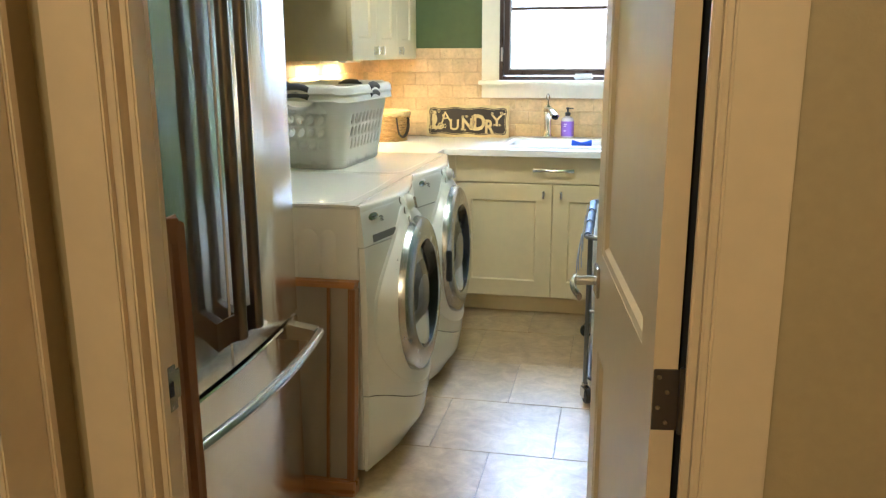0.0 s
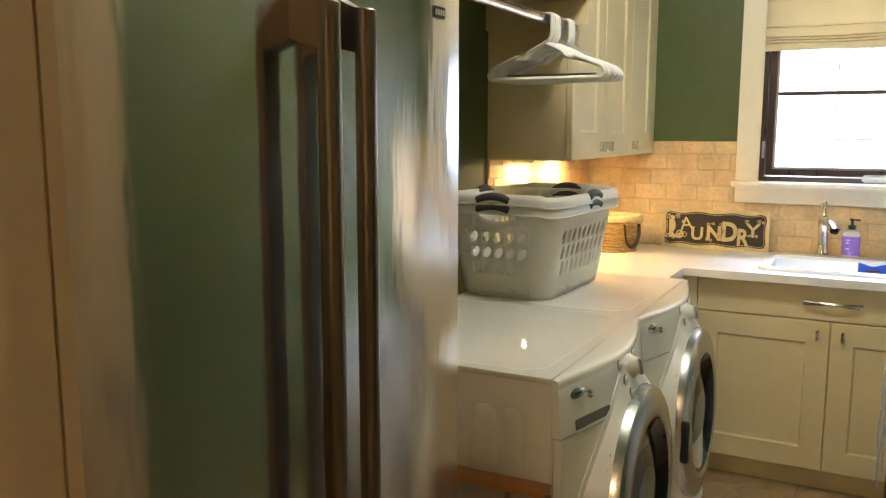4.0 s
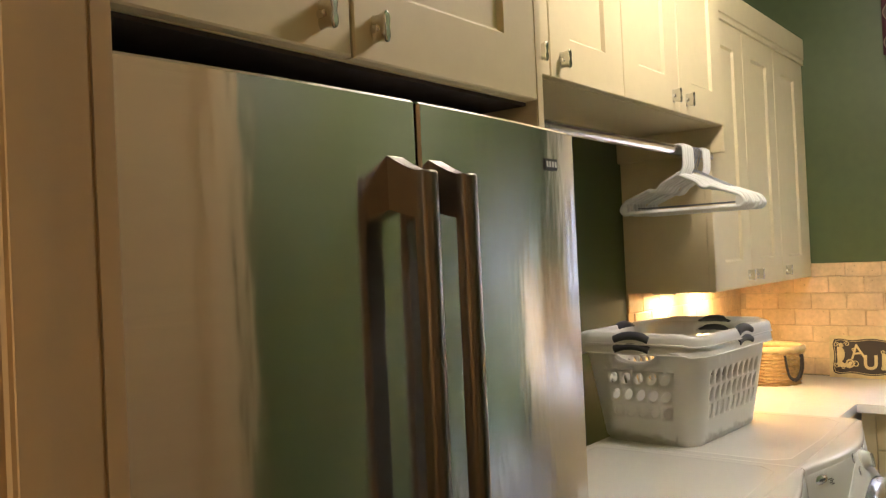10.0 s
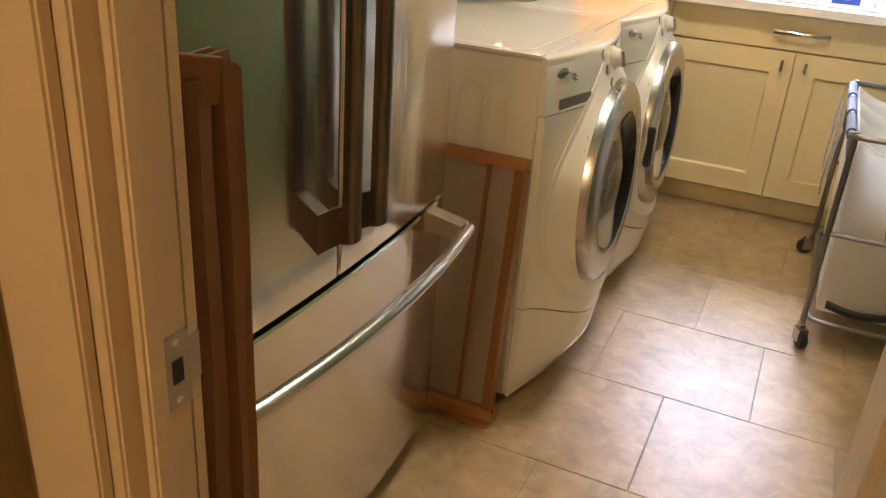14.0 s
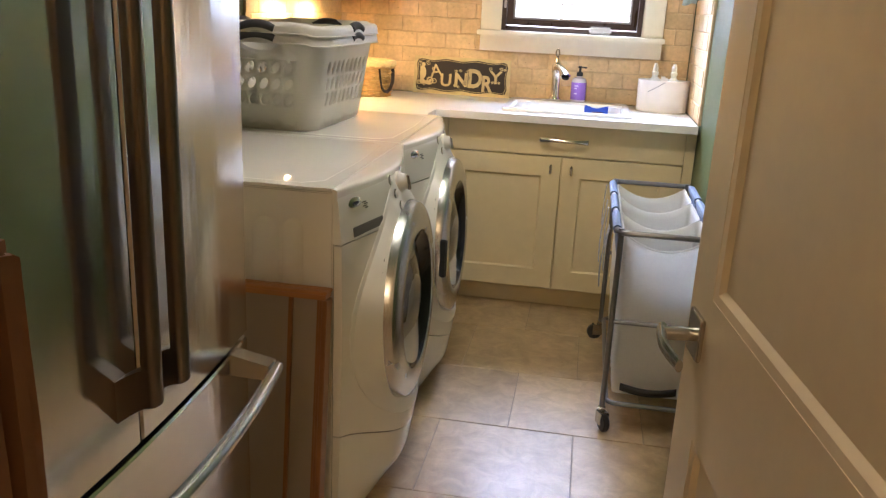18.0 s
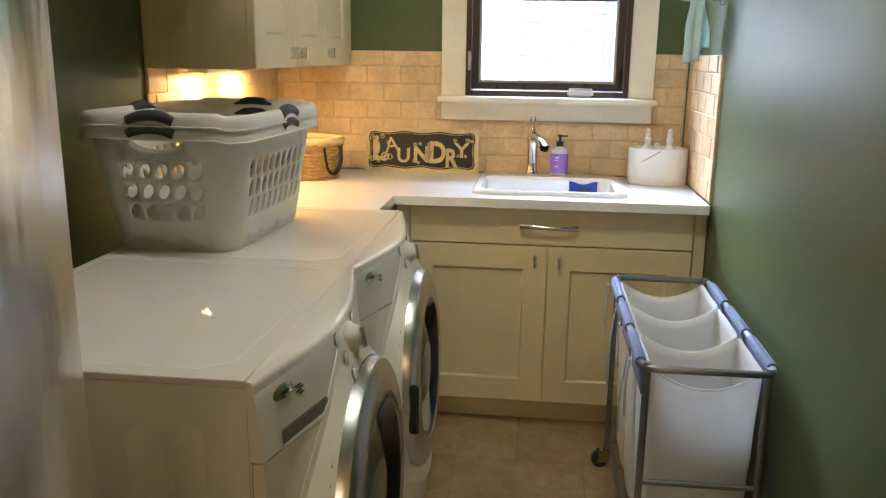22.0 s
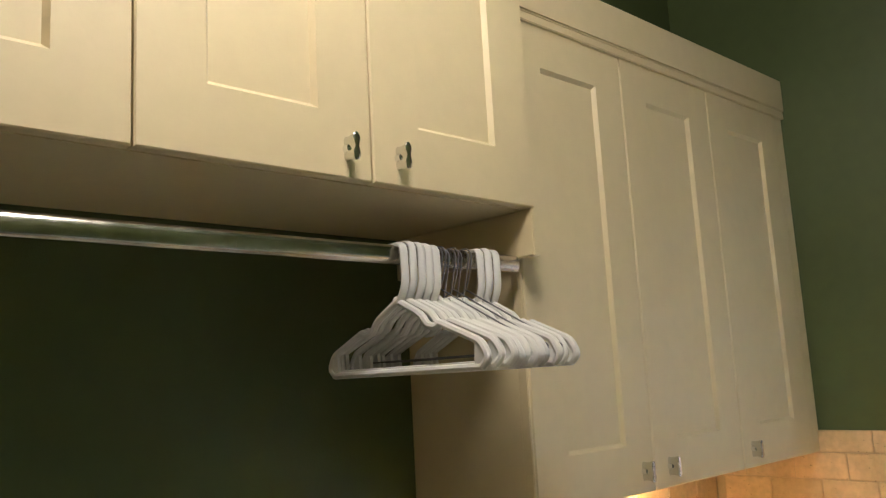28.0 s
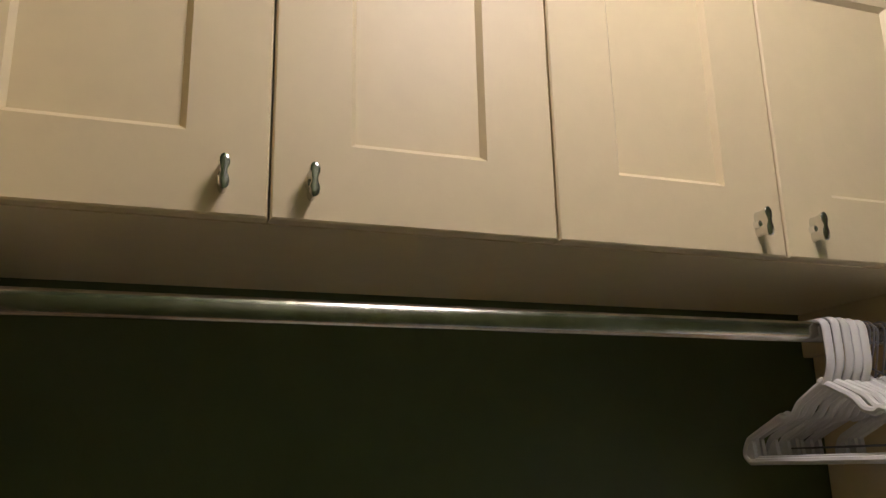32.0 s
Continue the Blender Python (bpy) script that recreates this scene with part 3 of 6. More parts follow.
# counter
SX0, SX1, SY0, SY1 = -0.222, 0.362, 4.700, 5.198
counter = tagged(obj("countertop", cells([XL + 0.002, -0.502, SX0 + 0.02, SX1 - 0.02, XR - 0.012], [4.168, 4.608, SY0 + 0.02, SY1 - 0.02, YB - 0.014],
    lambda u, v: (u < -0.502 or v > 4.608) and not (SX0 + 0.02 < u < SX1 - 0.02 and SY0 + 0.02 < v < SY1 - 0.02), 0.882, 0.915, lambda u, v, w: (u, v, w)), M_QUARTZ), "white quartz L-shaped countertop with square edge", "countertop")

# ---- window ----
win = tagged(new("window_1"), "espresso wood casement window with one horizontal bar", "window", kind="structure")
win.matrix_basis = pose(0.06, YB, WINZ0)


def ring_frame(x0, x1, z0, z1, w, y0, y1, bevel=0.002):
    return joined(box(x0, x0 + w, y0, y1, z0, z1, bevel), box(x1 - w, x1, y0, y1, z0, z1, bevel), box(x0 + w, x1 - w, y0, y1, z0, z0 + w, bevel), box(x0 + w, x1 - w, y0, y1, z1 - w, z1, bevel))


part("window_frame", ring_frame(WIN0 + 0.001, WIN1 - 0.001, WINZ0 + 0.001, WINZ1 - 0.001, 0.022, YB - 0.040, YB + 0.10), M_ESPRESSO, win)
part("sash", ring_frame(WIN0 + 0.025, WIN1 - 0.025, WINZ0 + 0.028, WINZ1 - 0.025, 0.030, YB - 0.012, YB + 0.045), M_ESPRESSO, win)
part("sash_edge", ring_frame(WIN0 + 0.055, WIN1 - 0.055, WINZ0 + 0.058, WINZ1 - 0.055, 0.010, YB + 0.004, YB + 0.02, 0.001), M_SASHGREY, win)
part("glazing_bar", box(WIN0 + 0.065, WIN1 - 0.065, YB + 0.0, YB + 0.012, 1.650, 1.668, 0.002), M_ESPRESSO, win)
pane = part("pane", box(WIN0 + 0.05, WIN1 - 0.05, YB + 0.022, YB + 0.026, WINZ0 + 0.05, WINZ1 - 0.05, 0), M_GLASS, win, smooth=0)
pane.visible_shadow = False
part("crank_cover", box(0.135, 0.245, YB - 0.062, YB - 0.038, WINZ0 + 0.004, WINZ0 + 0.040, 0.008, 3), M_SASHGREY, win, "grey folding crank cover")
lk = part("lock_lever", joined(box(WIN0 + 0.010, WIN0 + 0.022, YB - 0.046, YB - 0.038, 1.36, 1.44, 0.002), box(WIN0 + 0.012, WIN0 + 0.026, YB - 0.062, YB - 0.044, 1.40, 1.43, 0.003)), M_SASHGREY, win)
for nm, b in (("trim_window_west", (WIN0 - 0.105, WIN0, YB - 0.030, YB, WINZ0, 2.52)), ("trim_window_east", (WIN1, WIN1 + 0.105, YB - 0.030, YB, WINZ0, 2.52)), ("trim_window_head", (WIN0 - 0.112, WIN1 + 0.112, YB - 0.034, YB, 2.52, 2.62)),
              ("trim_window_sill", (WIN0 - 0.110, WIN1 + 0.110, 5.158, YB, 1.228, WINZ0)), ("trim_window_apron", (WIN0 - 0.103, WIN1 + 0.103, YB - 0.040, YB, 1.150, 1.228))):
    structure(nm, box(*b, 0.003), M_WHITE_TRIM, "cream painted window trim")
structure("trim_window_headpiece", box(WIN0, WIN1, YB - 0.028, YB, WINZ1, 2.52, 0.002), M_WHITE_TRIM, "cream painted window trim")
from mathutils.bvhtree import BVHTree


# ---- refrigerator ----
FY0, FY1, FYC = 1.596, 2.544, 2.064


def bowed(y0, y1, z0, z1, back, front, bow, yc, half, n=14, bevel=0.008):
    """A slab whose front, toward +x, bows out about yc."""
    bm, cols = bmesh.new(), []
    ys = [y0, y0 + bevel] + [y0 + (y1 - y0) * k / n for k in range(1, n)] + [y1 - bevel, y1]
    face = lambda y: front + bow * (1 - ((y - yc) / half) ** 2)
    for y in ys:
        e = min(y - y0, y1 - y)
        soft = bevel * max(0.0, 1 - e / bevel) if bevel else 0.0
        x = face(y) - soft
        cols.append([bm.verts.new(p) for p in ((back, y, z0), (x - bevel, y, z0), (x, y, z0 + bevel), (x, y, z1 - bevel), (x - bevel, y, z1), (back, y, z1))])
    for a, b in zip(cols, cols[1:]):
        for k in range(6):
            bm.faces.new([a[k], a[(k + 1) % 6], b[(k + 1) % 6], b[k]])
    bm.faces.new(cols[0]), bm.faces.new(cols[-1])
    return bm


fr = thing("refrigerator", (-0.80, FYC, 0.0), "stainless steel french door refrigerator with a bottom freezer drawer", "refrigerator")
part("cabinet", box(-1.13, -0.606, FY0 + 0.006, 2.479, 0.02, 1.745, 0.006), M_STEEL_DARK, fr, "dark grey cabinet sides")
part("top_hinge", box(-0.66, -0.575, 2.40, 2.47, 1.745, 1.762, 0.003), M_STEEL_DARK, fr)
part("top_hinge", box(-0.66, -0.575, FY0 + 0.02, FY0 + 0.09, 1.745, 1.762, 0.003), M_STEEL_DARK, fr)
fbow = dict(back=-0.592, front=-0.522, bow=0.025, yc=FYC, half=0.474, bevel=0.004)
part("gasket", box(-0.6055, -0.593, FY0 + 0.012, FY1 - 0.016, 0.06, 1.74, 0), M_BLACK, fr)
fd = [part("door", bowed(FY0, FYC - 0.003, 0.668, 1.760, **fbow), M_STEEL, fr), part("door", bowed(FYC + 0.003, FY1, 0.668, 1.760, **fbow), M_STEEL, fr)]
fz = part("freezer_drawer", bowed(FY0, FY1, 0.075, 0.656, n=24, **fbow), M_STEEL, fr)
part("toe_grille", box(-0.64, -0.560, FY0 + 0.01, FY1 - 0.01, 0.012, 0.066, 0.004), M_STEEL_DARK, fr)
for y in (FY0 + 0.05, FY1 - 0.05):
    part("foot", lathe([(0, 0), (0.018, 0), (0.018, 0.02), (0, 0.02)], pose(-0.60, y, 0), 14), M_BLACK, fr)
part("badge", box(-0.520, -0.5085, 2.418, 2.460, 1.686, 1.706, 0.001), M_STEEL_DARK, fd[1], "small dark maker's badge with light marks")
for k in range(4):
    part("badge_mark", box(-0.5090, -0.5079, 2.4225 + 0.0092 * k, 2.4280 + 0.0092 * k, 1.691, 1.701, 0), M_APPLIANCE_P, fd[1])
for d, y in ((fd[0], 2.014), (fd[1], 2.100)):
    g = part("handle", bowed(y - 0.016, y + 0.016, 0.769, 1.655, back=-0.452, front=-0.437, bow=0.007, yc=y, half=0.016, n=8, bevel=0.003), M_BRONZE, d, "long flat dark steel bar handle")
    for bar_lo, bar_hi, door_lo, door_hi in ((0.770, 0.832, 0.733, 0.803), (1.594, 1.654, 1.609, 1.681)):
        bm, rings = bmesh.new(), []
        for k in range(7):
            q = k / 6
            lo_, hi_ = bar_lo + (door_lo - bar_lo) * q ** 1.3, bar_hi + (door_hi - bar_hi) * q ** 1.3
            rings.append([bm.verts.new((-0.4445 - 0.0555 * q, y + w, z)) for w, z in ((-0.0150, lo_), (0.0150, lo_), (0.0150, hi_), (-0.0150, hi_))])
        for a, b in zip(rings, rings[1:]):
            for k in range(4):
                bm.faces.new([a[k], a[(k + 1) % 4], b[(k + 1) % 4], b[k]])
        bm.faces.new(rings[0]), bm.faces.new(rings[-1])
        bmesh.ops.bevel(bm, geom=[e for e in bm.edges if len(e.link_faces) == 2 and e.calc_face_angle(0) > 0.8], offset=0.002, segments=2, affect="EDGES")
        part("bracket", bm, M_BRONZE, g)
bar = [(-0.418 + 0.030 * (1 - ((y - FYC) / 0.38) ** 2), y, 0.636) for y in (FYC - 0.385 + 0.77 * k / 24 for k in range(25))]
g = part("handle", tube(bar, 0.0140, 16), M_BAR, fz, "bowed round steel bar handle")
for sd in (-1, 1):
    bm, rings = bmesh.new(), []
    for k in range(6):
        q = k / 5
        x, yy, hh = -0.524 + 0.100 * q, FYC + sd * (0.385 - 0.012 * q), 0.024 - 0.008 * q
        rings.append([bm.verts.new((x, yy + w, 0.640 - 0.004 * q + z)) for w, z in ((-0.020, -hh), (0.020, -hh), (0.020, hh), (-0.020, hh))])
    for a, b in zip(rings, rings[1:]):
        for k in range(4):
            bm.faces.new([a[k], a[(k + 1) % 4], b[(k + 1) % 4], b[k]])
    bm.faces.new(rings[0]), bm.faces.new(rings[-1])
    bmesh.ops.bevel(bm, geom=[e for e in bm.edges if len(e.link_faces) == 2 and e.calc_face_angle(0) > 0.8], offset=0.004, segments=2, affect="EDGES")
    part("bracket", bm, M_BAR, g)

# flattened cardboard box beside the refrigerator
cb = thing("cardboard_box", (-0.41, 1.61, 0.0), "flattened brown cardboard box standing on end beside the refrigerator", "box")


def fold(plan, top, thick, seed):
    """A board of upright creased panels along a plan line, with an uneven top edge."""
    bm, cols = bmesh.new(), []
    for k, (x, y) in enumerate(plan):
        a, b = plan[max(0, k - 1)], plan[min(len(plan) - 1, k + 1)]
        d = Vector((b[0] - a[0], b[1] - a[1], 0)).normalized()
        n = Vector((-d.y, d.x, 0)) * thick / 2
        col = []
        for j in range(13):
            z = top * j / 12
            if j == 12:
                z += 0.012 * noise.noise(Vector((k * 2.3, seed, 0.5)))
            w = 0.0035 * noise.noise(Vector((seed * 3.1 + k, 1.7, z * 5)))
            col.append((bm.verts.new((x + w + n.x, y + w + n.y, z)), bm.verts.new((x + w - n.x, y + w - n.y, z))))
        cols.append(col)
    for p, q in zip(cols, cols[1:]):
        for j in range(12):
            bm.faces.new([p[j][0], q[j][0], q[j + 1][0], p[j + 1][0]])
            bm.faces.new([p[j][1], p[j + 1][1], q[j + 1][1], q[j][1]])
        bm.faces.new([p[12][0], q[12][0], q[12][1], p[12][1]])
        bm.faces.new([p[0][0], p[0][1], q[0][1], q[0][0]])
    for c, flip in ((cols[0], 1), (cols[-1], -1)):
        for j in range(12):
            bm.faces.new([c[j][0], c[j + 1][0], c[j + 1][1], c[j][1]][::flip])
    return bm


for k, (plan, top) in enumerate((
        (((-0.500, 1.600), (-0.478, 1.556), (-0.444, 1.552), (-0.428, 1.556), (-0.424, 1.652)), 1.120),
        (((-0.418, 1.652), (-0.417, 1.560), (-0.411, 1.549), (-0.402, 1.548), (-0.398, 1.560), (-0.397, 1.655)), 1.134),
        (((-0.396, 1.552), (-0.386, 1.548), (-0.381, 1.556), (-0.391, 1.564), (-0.390, 1.576), (-0.378, 1.580), (-0.376, 1.596), (-0.388, 1.602), (-0.389, 1.616), (-0.377, 1.621), (-0.375, 1.634), (-0.384, 1.640), (-0.380, 1.654)), 1.127))):
    part("sheet", fold(plan, top, 0.005, k + 1), M_CARD, cb)
part("flap", moved(box(-0.024, 0.024, -0.004, 0.004, -0.012, 0.034, 0.001), pose(-0.384, 1.585, 1.110, 6, 7, 48)), M_CARD, cb, "torn cardboard corner")
part("tape", fold(((-0.497, 1.594), (-0.476, 1.5515), (-0.444, 1.5475), (-0.427, 1.5475), (-0.411, 1.5445), (-0.402, 1.5440), (-0.387, 1.5445), (-0.3765, 1.556)), 0.040, 0.0008, 9), M_TAPE, cb, "strip of clear packing tape").location.z += 1.040
cb.matrix_basis = pose(-0.389, 1.605, 0.0)


# oak-framed board against the dryer
lf = thing("wooden_gate", (-0.62, 2.738, 0.0), "grey panelled board framed with orange oak, standing beside the dryer", "panel")
GX0, GX1, GY0, GY1, GZ = -1.00, -0.398, 2.640, 2.690, 0.708
part("rail", box(GX0, GX1 - 0.004, GY0 + 0.003, GY1, GZ - 0.022, GZ - 0.008, 0.002), M_OAKTOP, lf, "flat oak top rail")
for k in range(4):
    part("moulding", box(GX0, GX1 - 0.001 * (k % 2), GY0 + 0.0132 * k, GY0 + 0.0122 + 0.0132 * k, GZ - 0.009, GZ - 0.0005 * (k % 2), 0.002), M_OAKTOP, lf, "grooved oak strip along the top")
for x0, x1, y0 in ((-0.4245, -0.4175, GY0 + 0.010), (-0.4165, -0.4095, GY0 + 0.006), (-0.4085, GX1, GY0 + 0.003), (-0.496, -0.486, GY0 + 0.012), (-0.722, -0.712, GY0 + 0.012), (GX0, GX0 + 0.025, GY0 + 0.006)):
    part("post", box(x0, x1, y0, GY1 - 0.004, 0.05, GZ - 0.0225, 0.0015), M_OAK, lf)
for x0, x1 in ((-0.486, -0.4245), (-0.712, -0.496), (GX0 + 0.025, -0.722)):
    part("board", box(x0, x1, GY0 + 0.020, GY0 + 0.028, 0.05, GZ - 0.0225, 0.001), M_GREYPANEL, lf)
for k in range(3):
    part("rail", box(GX0, GX1 + 0.004, GY0 - 0.006 + 0.019 * k, GY0 + 0.0125 + 0.019 * k, 0.0, 0.050 - 0.001 * k, 0.003), M_OAKTOP, lf, "oak base rail")
lf.matrix_basis = pose(-0.62, 2.6665, 0.0035, -6.2) @ pose(0, 0.0715, 0)


# string mop stood in the gap beside the refrigerator
M_MOP = mat("grey_cotton_string", (0.42, 0.38, 0.34), 0.95, grain=0.2, scale=60, bump=0.5, bump_scale=200)
MX, MY = -0.86, 2.521
mop = thing("string_mop", (MX, MY, 0.0), "grey cotton string mop stood head up beside the refrigerator", "mop")
part("pole", tube([(MX, MY, 0.0), (MX, MY, 1.70)], 0.011, 12), M_OAK, mop)
part("collar", lathe([(0, 1.655), (0.0125, 1.655), (0.0140, 1.690), (0.0120, 1.715), (0, 1.716)], pose(MX, MY, 0), 16), M_GRIP, mop)
mr = random.Random(21)
for k in range(34):
    w = 2 * math.pi * (k + mr.uniform(-0.3, 0.3)) / 34
    out, low = mr.uniform(0.028, 0.046), mr.uniform(0.24, 0.36)
    c, sn = math.cos(w), math.sin(w)
    pts = [(MX + 0.006 * c, MY + 0.006 * sn, 1.716), (MX + 0.6 * out * c, MY + 0.20 * out * sn, 1.738 + mr.uniform(0, 0.018)), (MX + out * c, MY + 0.27 * out * sn, 1.715), (MX + (out + mr.uniform(-0.008, 0.006)) * c, MY + 0.26 * out * sn, 1.716 - low * 0.55), (MX + out * c + mr.uniform(-0.01, 0.01), MY + 0.25 * out * sn, 1.716 - low)]
    part("string", tube(rounded(pts, 0.03, 3), 0.0042, 6), M_MOP, mop)


# ---- washer and dryer ----
# Grey that paints the shade inside the white finger pocket.
M_SLOT = mat("painted_pocket_shade", (0.16, 0.155, 0.135), 0.5, grain=0.04, scale=30)
def machine(name, y0, label, soft, drawer):
    """A front loader with a bowed front, a round door and a knob panel."""
    y1, yc, half, back, top = y0 + 0.694, y0 + 0.347, 0.347, -1.02, 0.945
    t = thing(name, (-0.70, yc, 0.0), label, name, "laundry pair")
    edge = [(0.03, -0.400), (0.10, -0.394), (0.22, -0.390), (0.40, -0.388), (0.60, -0.386), (0.80, -0.390), (0.90, -0.398), (0.925, -0.402), (0.940, -0.410), (top, -0.420)]
    mid = [(0.03, -0.335), (0.10, -0.288), (0.22, -0.268), (0.40, -0.266), (0.60, -0.280), (0.80, -0.318), (0.90, -0.338), (0.925, -0.345), (0.940, -0.353), (top, -0.365)]

    def front(y, z):
        e, c = np.interp(z, *zip(*edge)), np.interp(z, *zip(*mid))
        return e + (c - e) * math.cos(min(1.0, abs(y - yc) / half) * math.pi / 2) ** 1.15

    def skin(a, b, z0, z1, out=0.0, inn=-0.408, ny=20, nz=10, hole=None):
        """A curved piece of the front between y = a..b and z0..z1."""
        bm = bmesh.new()
        ys_ = [a + (b - a) * k / ny for k in range(ny + 1)]
        zs = [[(1 - k / nz) * (z0(y) if callable(z0) else z0) + k / nz * (z1(y) if callable(z1) else z1) for k in range(nz + 1)] for y in ys_]
        f = [[bm.verts.new((front(y, z) + out, y, z)) for z in col] for y, col in zip(ys_, zs)]
        g_ = [[bm.verts.new((min(inn, front(y, z) - 0.005), y, z)) for z in col] for y, col in zip(ys_, zs)]
        for i in range(ny):
            for j in range(nz):
                bm.faces.new([f[i][j], f[i + 1][j], f[i + 1][j + 1], f[i][j + 1]])
                bm.faces.new([g_[i][j], g_[i][j + 1], g_[i + 1][j + 1], g_[i + 1][j]])
        for i in range(ny):
            bm.faces.new([f[i][0], g_[i][0], g_[i + 1][0], f[i + 1][0]])
            bm.faces.new([f[i][nz], f[i + 1][nz], g_[i + 1][nz], g_[i][nz]])
        for j in range(nz):
            bm.faces.new([f[0][j], f[0][j + 1], g_[0][j + 1], g_[0][j]])
            bm.faces.new([f[ny][j], g_[ny][j], g_[ny][j + 1], f[ny][j + 1]])
        return bm

    # side walls with their pressed relief
    bm = joined(box(back, -0.4115, y0 + 0.0025, y1 - 0.0025, 0.03, 0.936, 0.003), box(-0.4125, -0.402, y0 + 0.003, y1 - 0.003, 0.8115, 0.930, 0))
    part("body", bm, M_APPLIANCE, t)
    for xa, xb, foot in ((-0.612, -0.545, -0.020), (-0.536, -0.484, -0.010), (-0.90, -0.83, 0.0)):
        bm, loops = bmesh.new(), []
        for ins, out in ((0.0, 0.002), (0.012, -0.0050)):
            r = (xb - xa) / 2 - ins
            cx, cz = (xa + xb) / 2, 0.866 - (xb - xa) / 2
            arc = [(cx + r * math.cos(radians(w)), cz + r * math.sin(radians(w))) for w in range(0, 181, 20)]
            pts = arc + [(xa + ins + foot, 0.36 + ins), (xb - ins + foot * 0.3, 0.36 + ins)]
            loops.append([bm.verts.new((x, y0 + out, z)) for x, z in pts])
        for k in range(len(loops[0])):
            bm.faces.new([loops[0][k], loops[0][(k + 1) % len(loops[0])], loops[1][(k + 1) % len(loops[0])], loops[1][k]])
        bm.faces.new(loops[1])
        part("side_relief", bm, M_APPLIANCE, t, smooth=60)
    dip = lambda y: 0.304 - 0.105 * math.cos(min(1.0, abs(y - yc) / half) * math.pi / 2) ** 1.4
    part("kick_panel", skin(y0 + 0.001, y1 - 0.001, 0.03, lambda y: dip(y) - 0.0035, nz=10), M_APPLIANCE, t)
    part("front_panel", skin(y0 + 0.001, y1 - 0.001, dip, 0.808, nz=18), M_APPLIANCE, t)
    cp = part("control_panel", skin(y0 + 0.001, y1 - 0.001, 0.811, 0.938, nz=8), M_APPLIANCE_P, t)
    bm = box(back, -0.4145, y0 - 0.0014, y1 + 0.0014, 0.9385, 0.9465, 0.0012)
    pad, loops = [(back + 0.03, y0 + 0.035), (-0.50, y0 + 0.035), (-0.455, y0 + 0.075), (-0.445, yc), (-0.455, y1 - 0.075), (-0.50, y1 - 0.035), (back + 0.03, y1 - 0.035)], []
    for q, z in ((1.0, 0.9464), (0.994, 0.9471), (0.984, 0.9473)):
        loops.append([bm.verts.new(((x + 0.73) * q - 0.73, yc + (y - yc) * q, z)) for x, y in pad])
    for a, b in zip(loops, loops[1:]):
        for k in range(len(pad)):
            bm.faces.new([a[k], a[(k + 1) % len(pad)], b[(k + 1) % len(pad)], b[k]])
    bm.faces.new(loops[-1])
    part("top", bm, M_APPLIANCE, t)
    bm, n, rows = bmesh.new(), 24, []
    ys_ = [y0 + 0.002 + (y1 - y0 - 0.004) * k / n for k in range(n + 1)]
    for f, z in ((0.0, 0.905), (0.0, 0.9440), (0.45, 0.9435), (0.80, 0.9420), (0.95, 0.9385), (1.0, 0.933), (1.0, 0.905)):
        rows.append([bm.verts.new((-0.4140 + (front(y, 0.93) + 0.003 + 0.4140) * f, y, z)) for y in ys_])
    for r, s in zip(rows, rows[1:]):
        for k in range(n):
            bm.faces.new([r[k], r[k + 1], s[k + 1], s[k]])
    bm.faces.new([r[0] for r in rows]), bm.faces.new([r[-1] for r in rows][::-1])
    part("console_top", bm, M_APPLIANCE, t, smooth=50)
    # raised surround that tapers up toward the knob
    zc, rr, tilt = 0.568, 0.274, -2.0
    dm = pose(-0.308, yc, zc, 0, 90 + tilt, 0)
    bm, loops = bmesh.new(), []
    for sc_, lift in ((1.0, -0.012), (0.985, 0.002), (0.95, 0.0045), (0.0, 0.0), (-1.0, 0.0)):
        lp = []
        for k in range(40):
            w = 2 * math.pi * k / 40
            yy, zz = 0.322 * math.sin(w), 0.326 * math.cos(w)
            if zz > 0:
                yy *= 1 - 0.50 * (zz / 0.326) ** 1.7
            yy, zz = yc + yy * sc_, zc + (zz if zz < 0 else zz * 1.12) * sc_
            if sc_ <= 0:
                yy, zz = yc + (rr + 0.006) * math.sin(w), zc + (rr + 0.006) * math.cos(w)
                lp.append(bm.verts.new((max(front(yy, zz) + 0.003, -0.300 - 0.010 * math.cos(w)) if sc_ == 0 else -0.40, yy, zz)))
                continue
            lp.append(bm.verts.new((front(yy, min(zz, 0.93)) + lift, yy, min(zz, 0.925))))
        loops.append(lp)
    for r, s in zip(loops, loops[1:]):
        for k in range(40):
            bm.faces.new([r[k], r[(k + 1) % 40], s[(k + 1) % 40], s[k]])
    skin_tree = BVHTree.FromBMesh(bm)
    part("door_surround", bm, M_APPLIANCE_P, t)

    def proud(y, z):
        hit = skin_tree.ray_cast(Vector((0.3, y, z)), Vector((-1, 0, 0)))[0]
        return max(front(y, z), hit.x if hit else -9.0)

    rd = part("door", lathe([(rr + 0.003, -0.050), (rr + 0.003, 0.016), (rr - 0.002, 0.030), (rr - 0.012, 0.036), (rr - 0.044, 0.042), (rr - 0.068, 0.044), (rr - 0.078, 0.041), (rr - 0.082, 0.035)], dm, 56), M_SILVER, t, "brushed silver ring door")
    part("seal", lathe([(rr + 0.0065, -0.050), (rr + 0.0065, -0.001), (rr + 0.003, 0.001)], dm, 56), M_BLACK, rd)
    part("bezel", lathe([(rr - 0.081, 0.040), (rr - 0.088, 0.034), (rr - 0.106, 0.018), (rr - 0.110, 0.010)], dm, 56), M_BLACKGLOSS, rd, "glossy black inner bezel")
